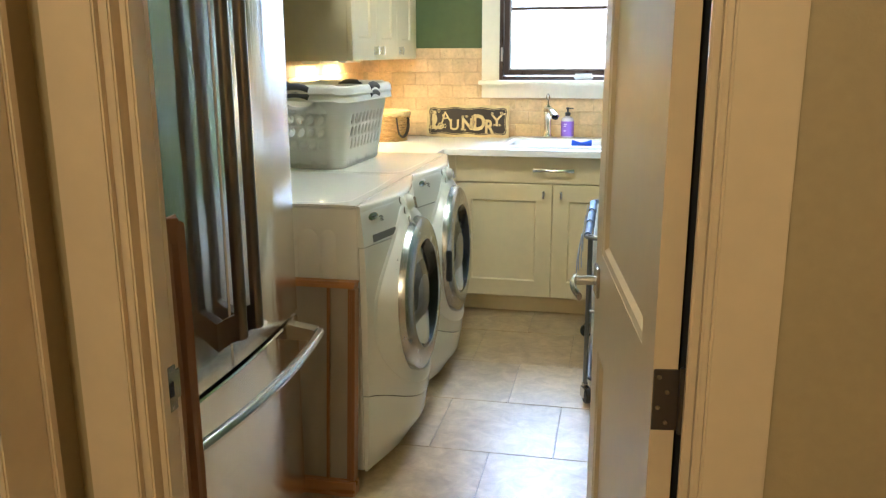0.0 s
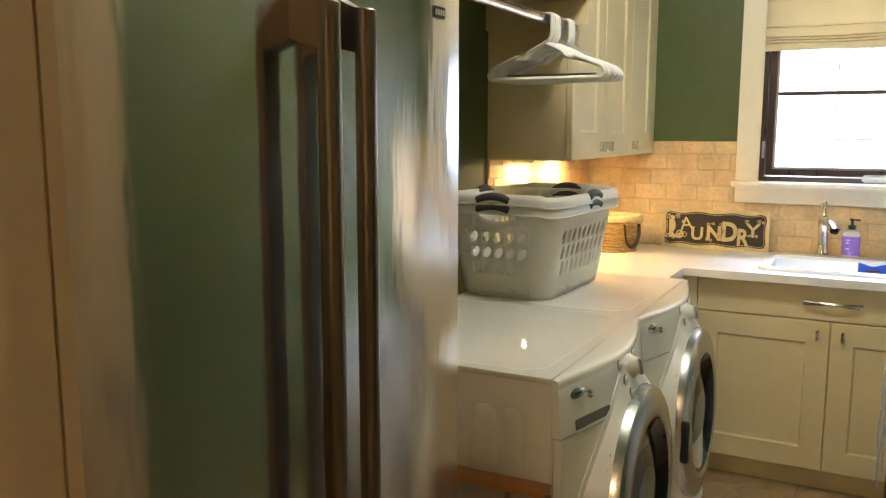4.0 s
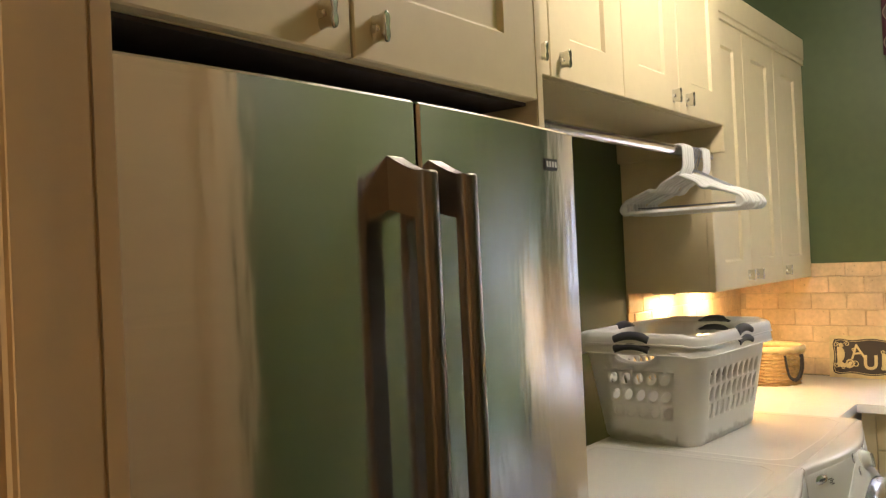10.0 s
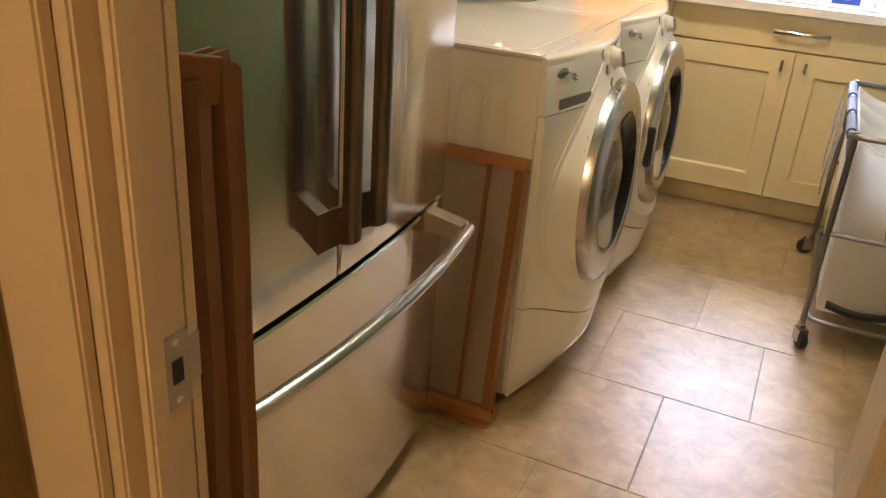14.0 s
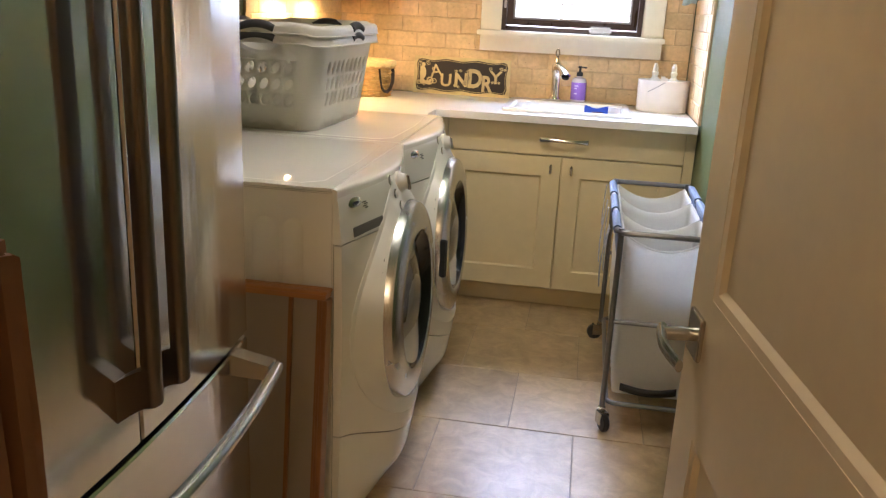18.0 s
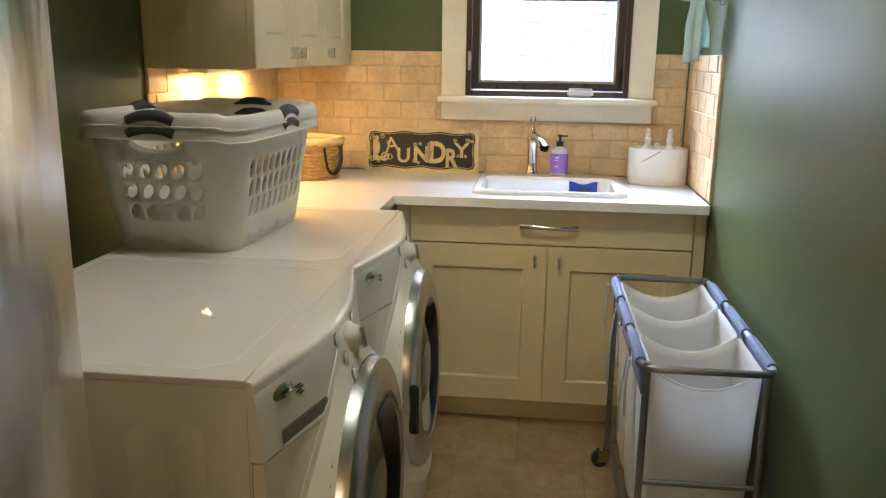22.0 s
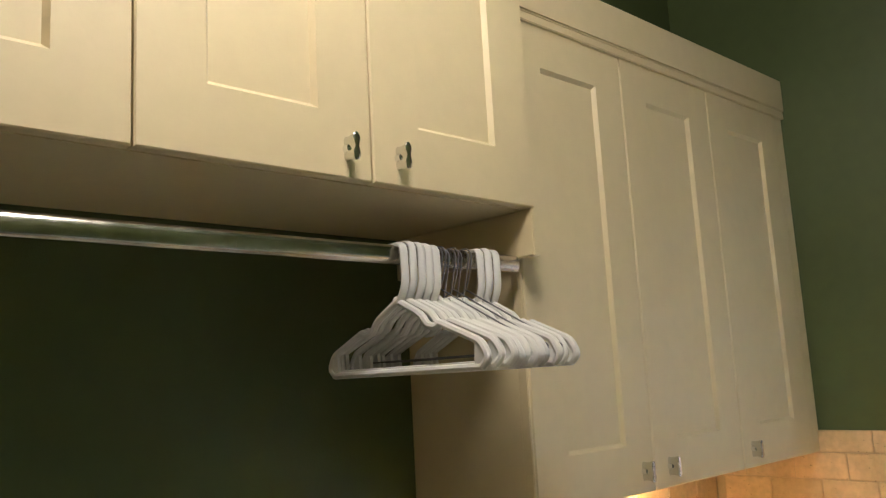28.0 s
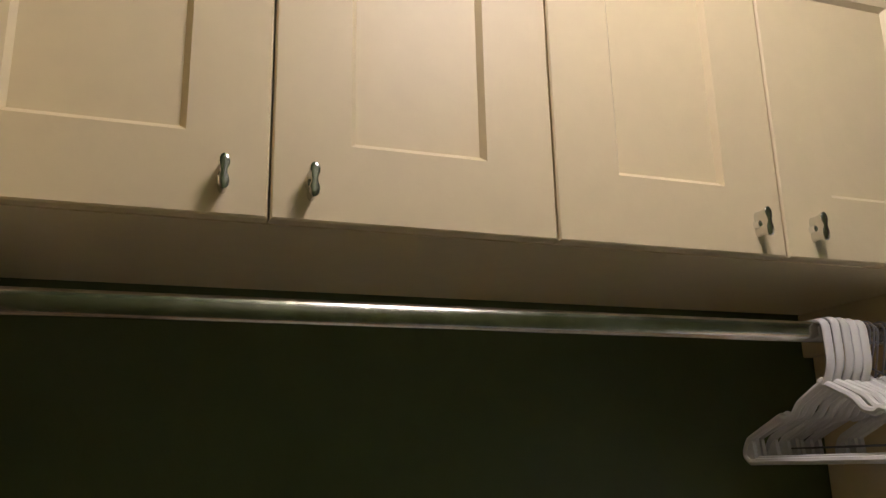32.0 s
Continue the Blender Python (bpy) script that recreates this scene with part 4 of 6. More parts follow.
    part("window", lathe([(0, 0.038), (0.06, 0.036), (0.10, 0.028), (rr - 0.108, 0.012), (rr - 0.11, 0.004), (0.10, 0.020), (0, 0.030)], dm, 48), M_SMOKED, rd, "smoked glass bowl")
    part("drum", lathe([(0.163, 0.008), (0.163, -0.006), (0.22, -0.02), (0.22, -0.30), (0.0, -0.32)], dm, 40), M_NICKEL, t, "steel drum")
    if not drawer:
        part("finger_grip", moved(box(-0.012, 0.012, -0.008, 0.008, -0.065, 0.065, 0.004), pose(front(yc, zc) + 0.006, yc - rr + 0.004, zc - 0.01, 0, 0, -8)), M_BLACK, rd)
    # knob, buttons, badge, dispenser slot
    kx, kz = proud(yc - 0.004, 0.900), 0.900
    kn = part("knob", lathe([(0, -0.006), (0.030, -0.006), (0.031, 0.004), (0.024, 0.010), (0.021, 0.019), (0.017, 0.022), (0, 0.023)], pose(kx, yc - 0.004, kz, 0, 78), 28), M_APPLIANCE_P, cp, "white round dial")
    part("pointer", moved(box(-0.020, 0.020, -0.0045, 0.0045, 0.0, 0.010, 0.002), pose(kx + 0.020, yc - 0.004, kz, 0, 78, 0)), M_SILVER, kn)
    for dy, z in ((-0.062, 0.915), (-0.062, 0.880), (-0.058, 0.848) if drawer else (0.064, 0.880), (0.062, 0.915)):
        b = part("button", lathe([(0, 0.007), (0.009, 0.006), (0.011, 0.002), (0.011, 0)], pose(proud(yc + dy, z) - 0.001, yc + dy, z, 0, 80), 18), M_APPLIANCE_P, cp)
        part("bezel", lathe([(0.0112, 0), (0.0112, 0.0035), (0.014, 0.002), (0.014, 0)], pose(proud(yc + dy, z) - 0.001, yc + dy, z, 0, 80), 18), M_SILVER, b)
    lg = part("badge", moved(lathe([(0, 0.004), (0.018, 0.003), (0.024, 0)], None, 24), pose(front(y0 + 0.075, 0.899), y0 + 0.075, 0.899, 0, 82, -17) @ Matrix.Diagonal((0.55, 1.30, 1, 1))), M_SATIN, cp, "oval chrome maker's badge")
    part("mark", moved(box(-0.003, 0.003, -0.012, 0.012, 0.0035, 0.0045, 0), pose(front(y0 + 0.075, 0.899), y0 + 0.075, 0.899, 0, 82, -17)), M_GRIP, lg)
    for k in range(4):
        yy, z = y0 + 0.118 + 0.006 * (k % 2), 0.893 - 0.005 * k
        part("print", moved(box(-0.0004, 0.0004, -0.010 + 0.002 * k, 0.010, -0.0013, 0.0013, 0), pose(front(yy, z) + 0.0006, yy, z, 0, -8, -17)), M_GRIP, cp)
    if drawer:
        yy, z = y0 + 0.128, 0.829
        sl = part("slot", moved(box(-0.002, 0.0022, -0.074, 0.074, -0.0125, 0.0125, 0.0018), pose(front(yy, z) - 0.0005, yy, z, 0, -4, -14)), M_SLOT, cp, "finger slot with its shade painted grey")
        part("lip", moved(box(-0.002, 0.0042, -0.074, 0.074, -0.0175, -0.0130, 0.0015), pose(front(yy, z) - 0.0005, yy, z, 0, -4, -14)), M_APPLIANCE_P, sl)
    for y in (y0 + 0.06, y1 - 0.06):
        for x in (-0.47, -0.95):
            part("foot", lathe([(0, 0), (0.02, 0), (0.02, 0.012), (0.012, 0.032), (0, 0.032)], pose(x, y, 0), 14), M_BLACK, t)
    t.matrix_basis = pose(-0.690, yc, 0.0)
    return t


machine("dryer", 2.768, "white front-loading dryer with a silver ring door", False, True)
machine("washer", 3.466, "white front-loading washer with a silver ring door", True, False)

# ---- ceiling lamp ----
LX, LY = -0.15, 3.33
cl = thing("ceiling_light", (LX, LY, ZC), "semi-flush ceiling lamp with a frosted white glass bowl", "ceiling lamp")
part("canopy", lathe([(0, 0), (0.065, 0), (0.067, -0.008), (0.050, -0.022), (0.012, -0.028), (0.010, -0.215), (0, -0.215)], pose(LX, LY, ZC - 0.001), 32), M_NICKEL, cl, "brushed nickel canopy and stem")
M_BOWL = mat("lit_frosted_glass", (0.95, 0.90, 0.78), 0.4, emit=6.2, tint=(1.0, 0.86, 0.62))
bowl = part("bowl", lathe([(0.182, 0.0), (0.178, -0.030), (0.166, -0.072), (0.140, -0.102), (0.100, -0.116), (0.05, -0.121), (0.0, -0.122)], pose(LX, LY, 2.778), 40), M_BOWL, cl)
bowl.visible_shadow = False
for k in range(3):
    w = radians(120 * k + 20)
    part("arm", tube([(LX + 0.010 * math.cos(w), LY + 0.010 * math.sin(w), 2.83), (LX + 0.12 * math.cos(w), LY + 0.12 * math.sin(w), 2.80), (LX + 0.181 * math.cos(w), LY + 0.181 * math.sin(w), 2.780)], 0.004, 8), M_NICKEL, cl)

# ---- things on and above the machines ----
RX, RZ = -0.797, 1.850
rod = tagged(obj("closet_rod", tube([(RX, 2.510, RZ), (RX, 4.005, RZ)], 0.0085, 24, flat=1.94), M_ROD), "long worn steel hanging rod under the cabinet", "rod")
part("socket", lathe([(0, 0), (0.024, 0), (0.024, 0.004), (0.0, 0.005)], pose(RX, 2.512, RZ, -90), 20), M_GUNMETAL, rod, "dark metal rod socket")


def hanger(y, turn, drop, wide=0.212, metal=False):
    """A moulded clothes hanger with a flat hook, strap notches and thick rounded ends."""
    base = (RX, y, RZ + 0.0165)
    h = thing("clothes_hanger", base, "white plastic clothes hanger with a flat hook on the rod", "hanger", "hangers on the rod")
    z = base[2]
    if metal:
        pts = [(RX - 0.019 * math.cos(w), y, z - 0.014 + 0.0165 * math.sin(w)) for w in (math.pi * k / 8 for k in range(9))]
        part("hook", tube(pts + [(RX + 0.012, y, z - 0.040), (RX, y, z - 0.080)], 0.0017, 6), M_GUNMETAL, h, "thin steel hook")
    else:
        hook = rounded([(RX - 0.0205, y, z - 0.016), (RX - 0.0215, y, z + 0.004), (RX + 0.021, y, z + 0.004), (RX + 0.022, y, z - 0.066), (RX + 0.004, y, z - 0.094)], 0.015)
        part("hook", tube(hook, 0.0040, 10, flat=1.95, up=(0, 1, 0)), M_HANGER, h)
    zb, zt = z - 0.205, z - 0.088
    for sd in (1, -1):
        pts = [(RX - sd * 0.006, y, zt + 0.001), (RX + sd * 0.060, y, zt - 0.030), (RX + sd * 0.074, y, zt - 0.048), (RX + sd * 0.096, y, zt - 0.052), (RX + sd * 0.104, y, zt - 0.046), (RX + sd * wide * 0.93, y, zb + 0.036), (RX + sd * wide, y, zb + 0.012), (RX + sd * wide * 0.93, y, zb)]
        part("shoulder", tube(rounded(pts, 0.010), 0.0064, 8, up=(0, 1, 0)), M_HANGER, h)
        web = bmesh.new()
        rim = [(RX + sd * wide * a, zb + b) for a, b in ((0.985, 0.010), (0.93, -0.002), (0.87, 0.0), (0.865, 0.012), (0.875, 0.034), (0.92, 0.036))]
        for face in (-0.0035, 0.0035):
            web.faces.new([web.verts.new((x, y + face, zz)) for x, zz in rim])
        web.verts.ensure_lookup_table()
        for k in range(len(rim)):
            web.faces.new([web.verts[k], web.verts[(k + 1) % len(rim)], web.verts[(k + 1) % len(rim) + len(rim)], web.verts[k + len(rim)]])
        part("end_web", web, M_HANGER, h)
    part("bar", tube([(RX - wide * 0.94, y, zb), (RX + wide * 0.94, y, zb)], 0.0060, 8), M_HANGER, h)
    h.matrix_basis = pose(*base) @ pose(0, 0, -drop, 0, 0, turn)
    return h


hg = random.Random(8)
for k in range(5):
    hanger(3.709 + 0.0180 * k, hg.uniform(-4, 2), hg.uniform(0, 0.004), 0.212 + hg.uniform(-0.003, 0.003))
for k in range(5):
    hanger(3.798 + 0.0155 * k, hg.uniform(-5, 2), hg.uniform(0, 0.004), 0.208 + hg.uniform(0, 0.006), metal=True)
for k in range(3):
    hanger(3.890 + 0.0205 * k, hg.uniform(-11, -7), hg.uniform(0, 0.004), 0.212 + hg.uniform(-0.003, 0.003))


def wire_hanger(y, turn):
    base = (RX, y, RZ + 0.0165)
    h = thing("wire_hanger", base, "thin steel wire clothes hanger on the rod", "hanger", "hangers on the rod")
    z = base[2]
    hook = [(RX - 0.018 * math.cos(w), y, z - 0.012 + 0.016 * math.sin(w)) for w in (math.pi * k / 8 for k in range(9))]
    part("hook", tube(hook + [(RX + 0.012, y, z - 0.040), (RX, y, z - 0.070)], 0.0015, 6), M_GUNMETAL, h)
    part("frame", tube(rounded([(RX, y, z - 0.070), (RX + 0.205, y, z - 0.180), (RX + 0.20, y, z - 0.188), (RX - 0.20, y, z - 0.188), (RX - 0.205, y, z - 0.180), (RX, y, z - 0.070)], 0.01), 0.0015, 6), M_GUNMETAL, h)
    h.matrix_basis = pose(*base) @ pose(0, 0, 0, 0, 0, turn)


for k in range(3):
    wire_hanger(3.8055 + 0.0310 * k, hg.uniform(-3, 3))


# laundry baskets, one nested in the other
def rounded_rect(a, b, r, n=8):
    """Points round a rectangle of half sizes a, b, with the side midpoints' outward ways."""
    pts = []
    for cx, cy, w0 in ((a - r, b - r, 0), (-a + r, b - r, 90), (-a + r, -b + r, 180), (a - r, -b + r, 270)):
        pts += [(cx + r * math.cos(radians(w0 + 90 * k / n)), cy + r * math.sin(radians(w0 + 90 * k / n))) for k in range(n + 1)]
    return pts


def laundry_basket(z0, label, drop=0.0):
    M0 = pose(-0.852, 3.775, z0, 0, 0, -3)
    t = thing("laundry_basket", (-0.852, 3.775, z0), label, "basket", "nested laundry baskets")
    H = 0.283
    half = lambda v: (0.159 + 0.037 * v, 0.243 + 0.050 * v, 0.056 + 0.016 * v)

    def on_wall(side, u, v):
        """u along a side in -1..1 of its straight part, v up in 0..1."""
        a, b, r = half(v)
        if side == 0:
            return (a, u * (b - r), v * H)
        if side == 1:
            return (-u * (a - r), b, v * H)
        if side == 2:
            return (-a, -u * (b - r), v * H)
        return (u * (a - r), -b, v * H)

    bm = bmesh.new()
    vrow = [0.0, 0.10 - drop / 2, 0.22 - drop, 0.40 - drop, 0.58 - drop, 0.76 - drop, 1.0]
    NS = 4
    for side in range(4):
        nh = 9 if side % 2 == 0 else 5
        uu = [-1.0, -0.93] + [-0.93 + 1.86 * (k + 1) / nh for k in range(nh)] + [1.0]
        for j in range(len(vrow) - 1):
            open_row = side % 2 == 1 and j == 5
            us_ = [-1.0, -0.66, 0.66, 1.0] if open_row else uu
            for i in range(len(us_) - 1):
                u0, u1, v0, v1 = us_[i], us_[i + 1], vrow[j], vrow[j + 1]
                edge = [(u0 + (u1 - u0) * k / NS, v0) for k in range(NS)] + [(u1, v0 + (v1 - v0) * k / NS) for k in range(NS)] + [(u1 - (u1 - u0) * k / NS, v1) for k in range(NS)] + [(u0, v1 - (v1 - v0) * k / NS) for k in range(NS)]
                outer = [bm.verts.new(on_wall(side, u, v)) for u, v in edge]
                moon = open_row and i == 1
                if moon or (0 < i < len(us_) - 2 and j in ((3, 4) if drop else (2, 3, 4))):
                    cu, cv = (u0 + u1) / 2, (v0 + v1) / 2 + (0.10 * (v1 - v0) if moon else 0.0)
                    wide, tall = (0.44, 0.32) if moon else (0.36, 0.36) if side % 2 else (0.28, 0.43)
                    ring = []
                    for k in range(4 * NS):
                        w = 2 * math.pi * (k + 0.5) / (4 * NS) - 0.75 * math.pi - math.pi / (4 * NS)
                        ring.append(bm.verts.new(on_wall(side, cu + (u1 - u0) * wide * math.cos(w) + (u1 - u0) * (0.0 if moon else 0.16) * math.sin(w), cv + (v1 - v0) * tall * math.sin(w))))
                    for k in range(4 * NS):
                        bm.faces.new([outer[k], outer[(k + 1) % (4 * NS)], ring[(k + 1) % (4 * NS)], ring[k]])
                else:
                    bm.faces.new(outer)
        # corner after this side
        for j in range(len(vrow) - 1):
            for q in range(NS):
                w0, w1 = vrow[j] + (vrow[j + 1] - vrow[j]) * q / NS, vrow[j] + (vrow[j + 1] - vrow[j]) * (q + 1) / NS
                cor = []
                for v in (w0, w1):
                    a, b, r = half(v)
                    cx, cy = ((a - r, b - r), (-a + r, b - r), (-a + r, -b + r), (a - r, -b + r))[side]
                    cor.append([(cx + r * math.cos(radians(90 * side + 15 * k)), cy + r * math.sin(radians(90 * side + 15 * k)), v * H) for k in range(7)])
                for k in range(6):
                    bm.faces.new([bm.verts.new(p) for p in (cor[0][k], cor[0][k + 1], cor[1][k + 1], cor[1][k])])
    a, b, r = half(0)
    base = [(x, y) for x, y in rounded_rect(a, b, r, 6)]
    ring1, ring2 = [bm.verts.new((x, y, 0.0)) for x, y in base], [bm.verts.new((x * 0.95, y * 0.965, -0.012)) for x, y in base]
    for k in range(len(base)):
        bm.faces.new([ring1[k], ring1[(k + 1) % len(base)], ring2[(k + 1) % len(base)], ring2[k]])
    bm.faces.new(ring2)
    bmesh.ops.remove_doubles(bm, verts=bm.verts, dist=0.0004)
    wall = part("wall", moved(bm, M0 @ pose(0, 0, 0.013)), M_BASKET, t, smooth=40)
    s = wall.modifiers.new("thickness", "SOLIDIFY")
    s.thickness, s.offset = 0.0032, 0
    # rolled rim, dipping at the short-end handles
    bm, loops = bmesh.new(), []
    a, b, r = half(1.0)
    prof = [(0.0, -0.006), (0.002, 0.006), (0.007, 0.012), (0.013, 0.0125), (0.019, 0.007), (0.0225, -0.004), (0.0232, -0.0185), (0.0262, -0.0195), (0.0262, -0.0225), (0.0205, -0.0225), (0.019, -0.006)]
    outline = []
    for side in range(4):
        cx, cy = ((a - r, b - r), (-a + r, b - r), (-a + r, -b + r), (a - r, -b + r))[side]
        n1 = [(cx + r * math.cos(radians(90 * side + 11.25 * k)), cy + r * math.sin(radians(90 * side + 11.25 * k)), math.cos(radians(90 * side + 11.25 * k)), math.sin(radians(90 * side + 11.25 * k))) for k in range(9)]
        outline += n1
        nx = n1[-1]
        cx2, cy2 = ((-a + r, b - r), (-a + r, -b + r), (a - r, -b + r), (a - r, b - r))[side]
        w = radians(90 * (side + 1))
        end = (cx2 + r * math.cos(w), cy2 + r * math.sin(w))
        outline += [(nx[0] + (end[0] - nx[0]) * k / 8, nx[1] + (end[1] - nx[1]) * k / 8, nx[2], nx[3]) for k in range(1, 8)]
    for x, y, nx, ny in outline:
        loops.append([bm.verts.new((x + nx * o, y + ny * o, H + 0.013 + q + 0.006 * (abs(y) / b) ** 2 * (abs(ny) > 0.9))) for o, q in prof])
    for p, q in zip(loops, loops[1:] + loops[:1]):
        for k in range(len(prof)):
            bm.faces.new([p[k], p[(k + 1) % len(prof)], q[(k + 1) % len(prof)], q[k]])
    part("rim", moved(bm, M0), M_BASKET, t, smooth=50)
    for (hx, hy, wz, ln) in ((0, -b - 0.013, 0, 0.115), (0, b + 0.013, 180, 0.115), (a + 0.013, 0.02, 90, 0.105), (-a - 0.013, 0.02, -90, 0.105)):
        pts = [(-ln / 2 + ln * k / 10, 0.0, 0.012 * (1 - (2 * k / 10 - 1) ** 2)) for k in range(11)]
        part("grip", moved(tube(pts, 0.0150, 12, flat=0.95), M0 @ pose(hx, hy, H + 0.010, 0, 0, wz)), M_GRIP, t, "charcoal rubber grip")
    return t


laundry_basket(0.946, "light grey plastic laundry basket under a second one")
laundry_basket(0.976, "light grey plastic laundry basket nested in another", 0.11)

# ---- things on the counter ----
M_SIGNBLACK = mat("sign_black", (0.020, 0.014, 0.010), 0.45, grain=0.25, scale=25, blotch=0.2, blotch_scale=9)
M_SIGNCREAM = mat("sign_cream", (0.58, 0.48, 0.24), 0.5, grain=0.15, scale=30, blotch=0.15, blotch_scale=12)
SM = pose(-0.4915, 5.236, 0.9155, -8.5)
sg = thing("laundry_sign", (-0.4915, 5.236, 0.9155), "black and cream wooden laundry sign leaning on the backsplash", "sign")
SW, SH = 0.252, 0.190
part("board", moved(box(-SW, SW, 0.0, 0.014, 0.0, SH, 0.0015), SM), M_SIGNCREAM, sg)


def scalloped(inset, wave):
    pts = []
    a, b = SW - inset, SH / 2 - inset
    for x0, z0, x1, z1, n in ((-a, -b, a, -b, 48), (a, -b, a, b, 20), (a, b, -a, b, 48), (-a, b, -a, -b, 20)):
        for k in range(n):
            s = k / n
            x, z = x0 + (x1 - x0) * s, z0 + (z1 - z0) * s
            d = wave * (0.5 - 0.5 * math.cos(2 * math.pi * s * (3 if n > 30 else 1))) - wave * 0.6
            e = min(s, 1 - s) * (2 * a if n > 30 else 2 * b)
            d += 0.010 * max(0.0, 1 - e / 0.022)
            nx, nz = ((0, 1), (-1, 0), (0, -1), (1, 0))[(0 if z0 == z1 == -b else 1 if x0 == x1 == a else 2 if z0 == z1 else 3)]
            pts.append((x + nx * d, z + SH / 2 + nz * d))
    return pts


def plate(points, y0, y1):
    bm = bmesh.new()
    f, g_ = [bm.verts.new((x, y0, z)) for x, z in points], [bm.verts.new((x, y1, z)) for x, z in points]
    bm.faces.new(f), bm.faces.new(g_)
    for k in range(len(points)):
        bm.faces.new([f[k], f[(k + 1) % len(points)], g_[(k + 1) % len(points)], g_[k]])
    return bm


part("panel", moved(plate(scalloped(0.017, 0.008), -0.0012, 0.002), SM), M_SIGNBLACK, sg, "black scalloped panel")
loop = [(x, -0.0016, z) for x, z in scalloped(0.023, 0.008)]
part("border_line", moved(tube(loop, 0.0011, 4, closed=True), SM), M_SIGNCREAM, sg)


def letter(ch, x, z, size, turn, wide=1.0, bold=0.0012):
    cu = bpy.data.curves.new("letter", "FONT")
    cu.body, cu.size, cu.extrude, cu.offset, cu.align_x, cu.resolution_u = ch, size, 0.0008, bold, "CENTER", 3
    ob = new("letter", cu)
    me = bpy.data.meshes.new_from_object(ob.evaluated_get(bpy.context.evaluated_depsgraph_get()))
    bpy.data.objects.remove(ob)
    bm = bmesh.new()
    bm.from_mesh(me)
    bpy.data.meshes.remove(me)
    part("letter", moved(bm, SM @ pose(x, -0.0018, z, 90, 0, 0) @ pose(0, 0, 0, 0, 0, turn) @ Matrix.Diagonal((wide, 1, 1, 1))), M_SIGNCREAM, sg, smooth=0)


for ch, x, z, size, turn, wide, bold in (("L", -0.192, 0.050, 0.125, 2, 1.0, 0.0030), ("A", -0.130, 0.088, 0.092, 8, 1.0, 0.0002), ("U", -0.080, 0.042, 0.088, 0, 1.0, 0.0022), ("N", -0.001, 0.046, 0.094, 0, 1.0, 0.0035), ("D", 0.071, 0.044, 0.128, 0, 0.80, 0.0045), ("R", 0.132, 0.026, 0.112, 0, 0.80, 0.0035), ("Y", 0.178, 0.068, 0.092, 0, 1.15, 0.0015)):
    letter(ch, x, z, size, turn, wide, bold)
M_SIGNGREY = mat("sign_grey", (0.26, 0.22, 0.13), 0.5, grain=0.2, scale=40)
part("stripe", moved(box(-0.012, 0.016, -0.0026, -0.0022, 0.052, 0.104, 0), SM @ pose(0.002, 0, 0.002, 0, 18)), M_SIGNGREY, sg)
for x, z, r, s in ((-0.222, 0.148, 0.012, 1), (-0.178, 0.152, 0.012, -1), (-0.200, 0.140, 0.008, 1), (-0.222, 0.052, 0.012, -1), (-0.192, 0.046, 0.010, 1), (-0.142, 0.062, 0.016, -1), (-0.150, 0.126, 0.008, 1), (-0.030, 0.118, 0.009, 1), (-0.006, 0.122, 0.008, -1), (0.034, 0.120, 0.010, -1), (-0.030, 0.046, 0.010, 1), (-0.014, 0.040, 0.008, -1), (0.036, 0.048, 0.007, 1), (0.148, 0.140, 0.009, 1), (0.205, 0.142, 0.010, -1), (0.222, 0.138, 0.007, 1), (0.162, 0.072, 0.007, 1), (0.196, 0.072, 0.007, -1)):
    part("scroll", moved(tube([(x + s * r * math.cos(w) * (1 - w / 11), -0.0022, z + r * math.sin(w) * (1 - w / 11)) for w in (0.5 * k for k in range(17))], 0.0017, 4), SM), M_SIGNCREAM, sg)

for x, z, a, b in ((-0.203, 0.104, 0.0165, 0.032), (-0.203, 0.146, 0.0095, 0.010), (-0.206, 0.062, 0.0150, 0.011), (-0.163, 0.066, 0.0075, 0.0075)):
    part("ornament", moved(lathe([(0, 0.0012), (0.8, 0.0011), (1.0, 0.0)], None, 20), SM @ pose(x, -0.0016, z, 90) @ Matrix.Diagonal((a, b, 1, 1))), M_SIGNCREAM, sg)
part("ornament", moved(tube([(-0.166 + (0.021 - 0.0016 * w) * math.cos(w - 2.4), -0.0022, 0.066 + (0.021 - 0.0016 * w) * math.sin(w - 2.4)) for w in (0.4 * k for k in range(15))], 0.0036, 5), SM), M_SIGNCREAM, sg)

# wicker basket
M_WICKER = mat("straw_wicker", (0.50, 0.32, 0.11), 0.6, grain=0.25, scale=40, bump=0.5, bump_scale=120, blotch=0.15, blotch_scale=18)
M_WICKERRIM = mat("straw_rim", (0.68, 0.50, 0.22), 0.6, grain=0.18, scale=45, bump=0.5, bump_scale=150)
M_LEATHER = mat("dark_leather_strap", (0.028, 0.018, 0.012), 0.45, bump=0.3, bump_scale=80)
WX, WY = -0.962, 4.985
wk = thing("wicker_basket", (WX, WY, 0.9155), "oval straw wicker basket with dark leather handles", "basket")
wr = random.Random(3)


def oval(v):
    return 0.150 + 0.020 * v, 0.115 + 0.015 * v


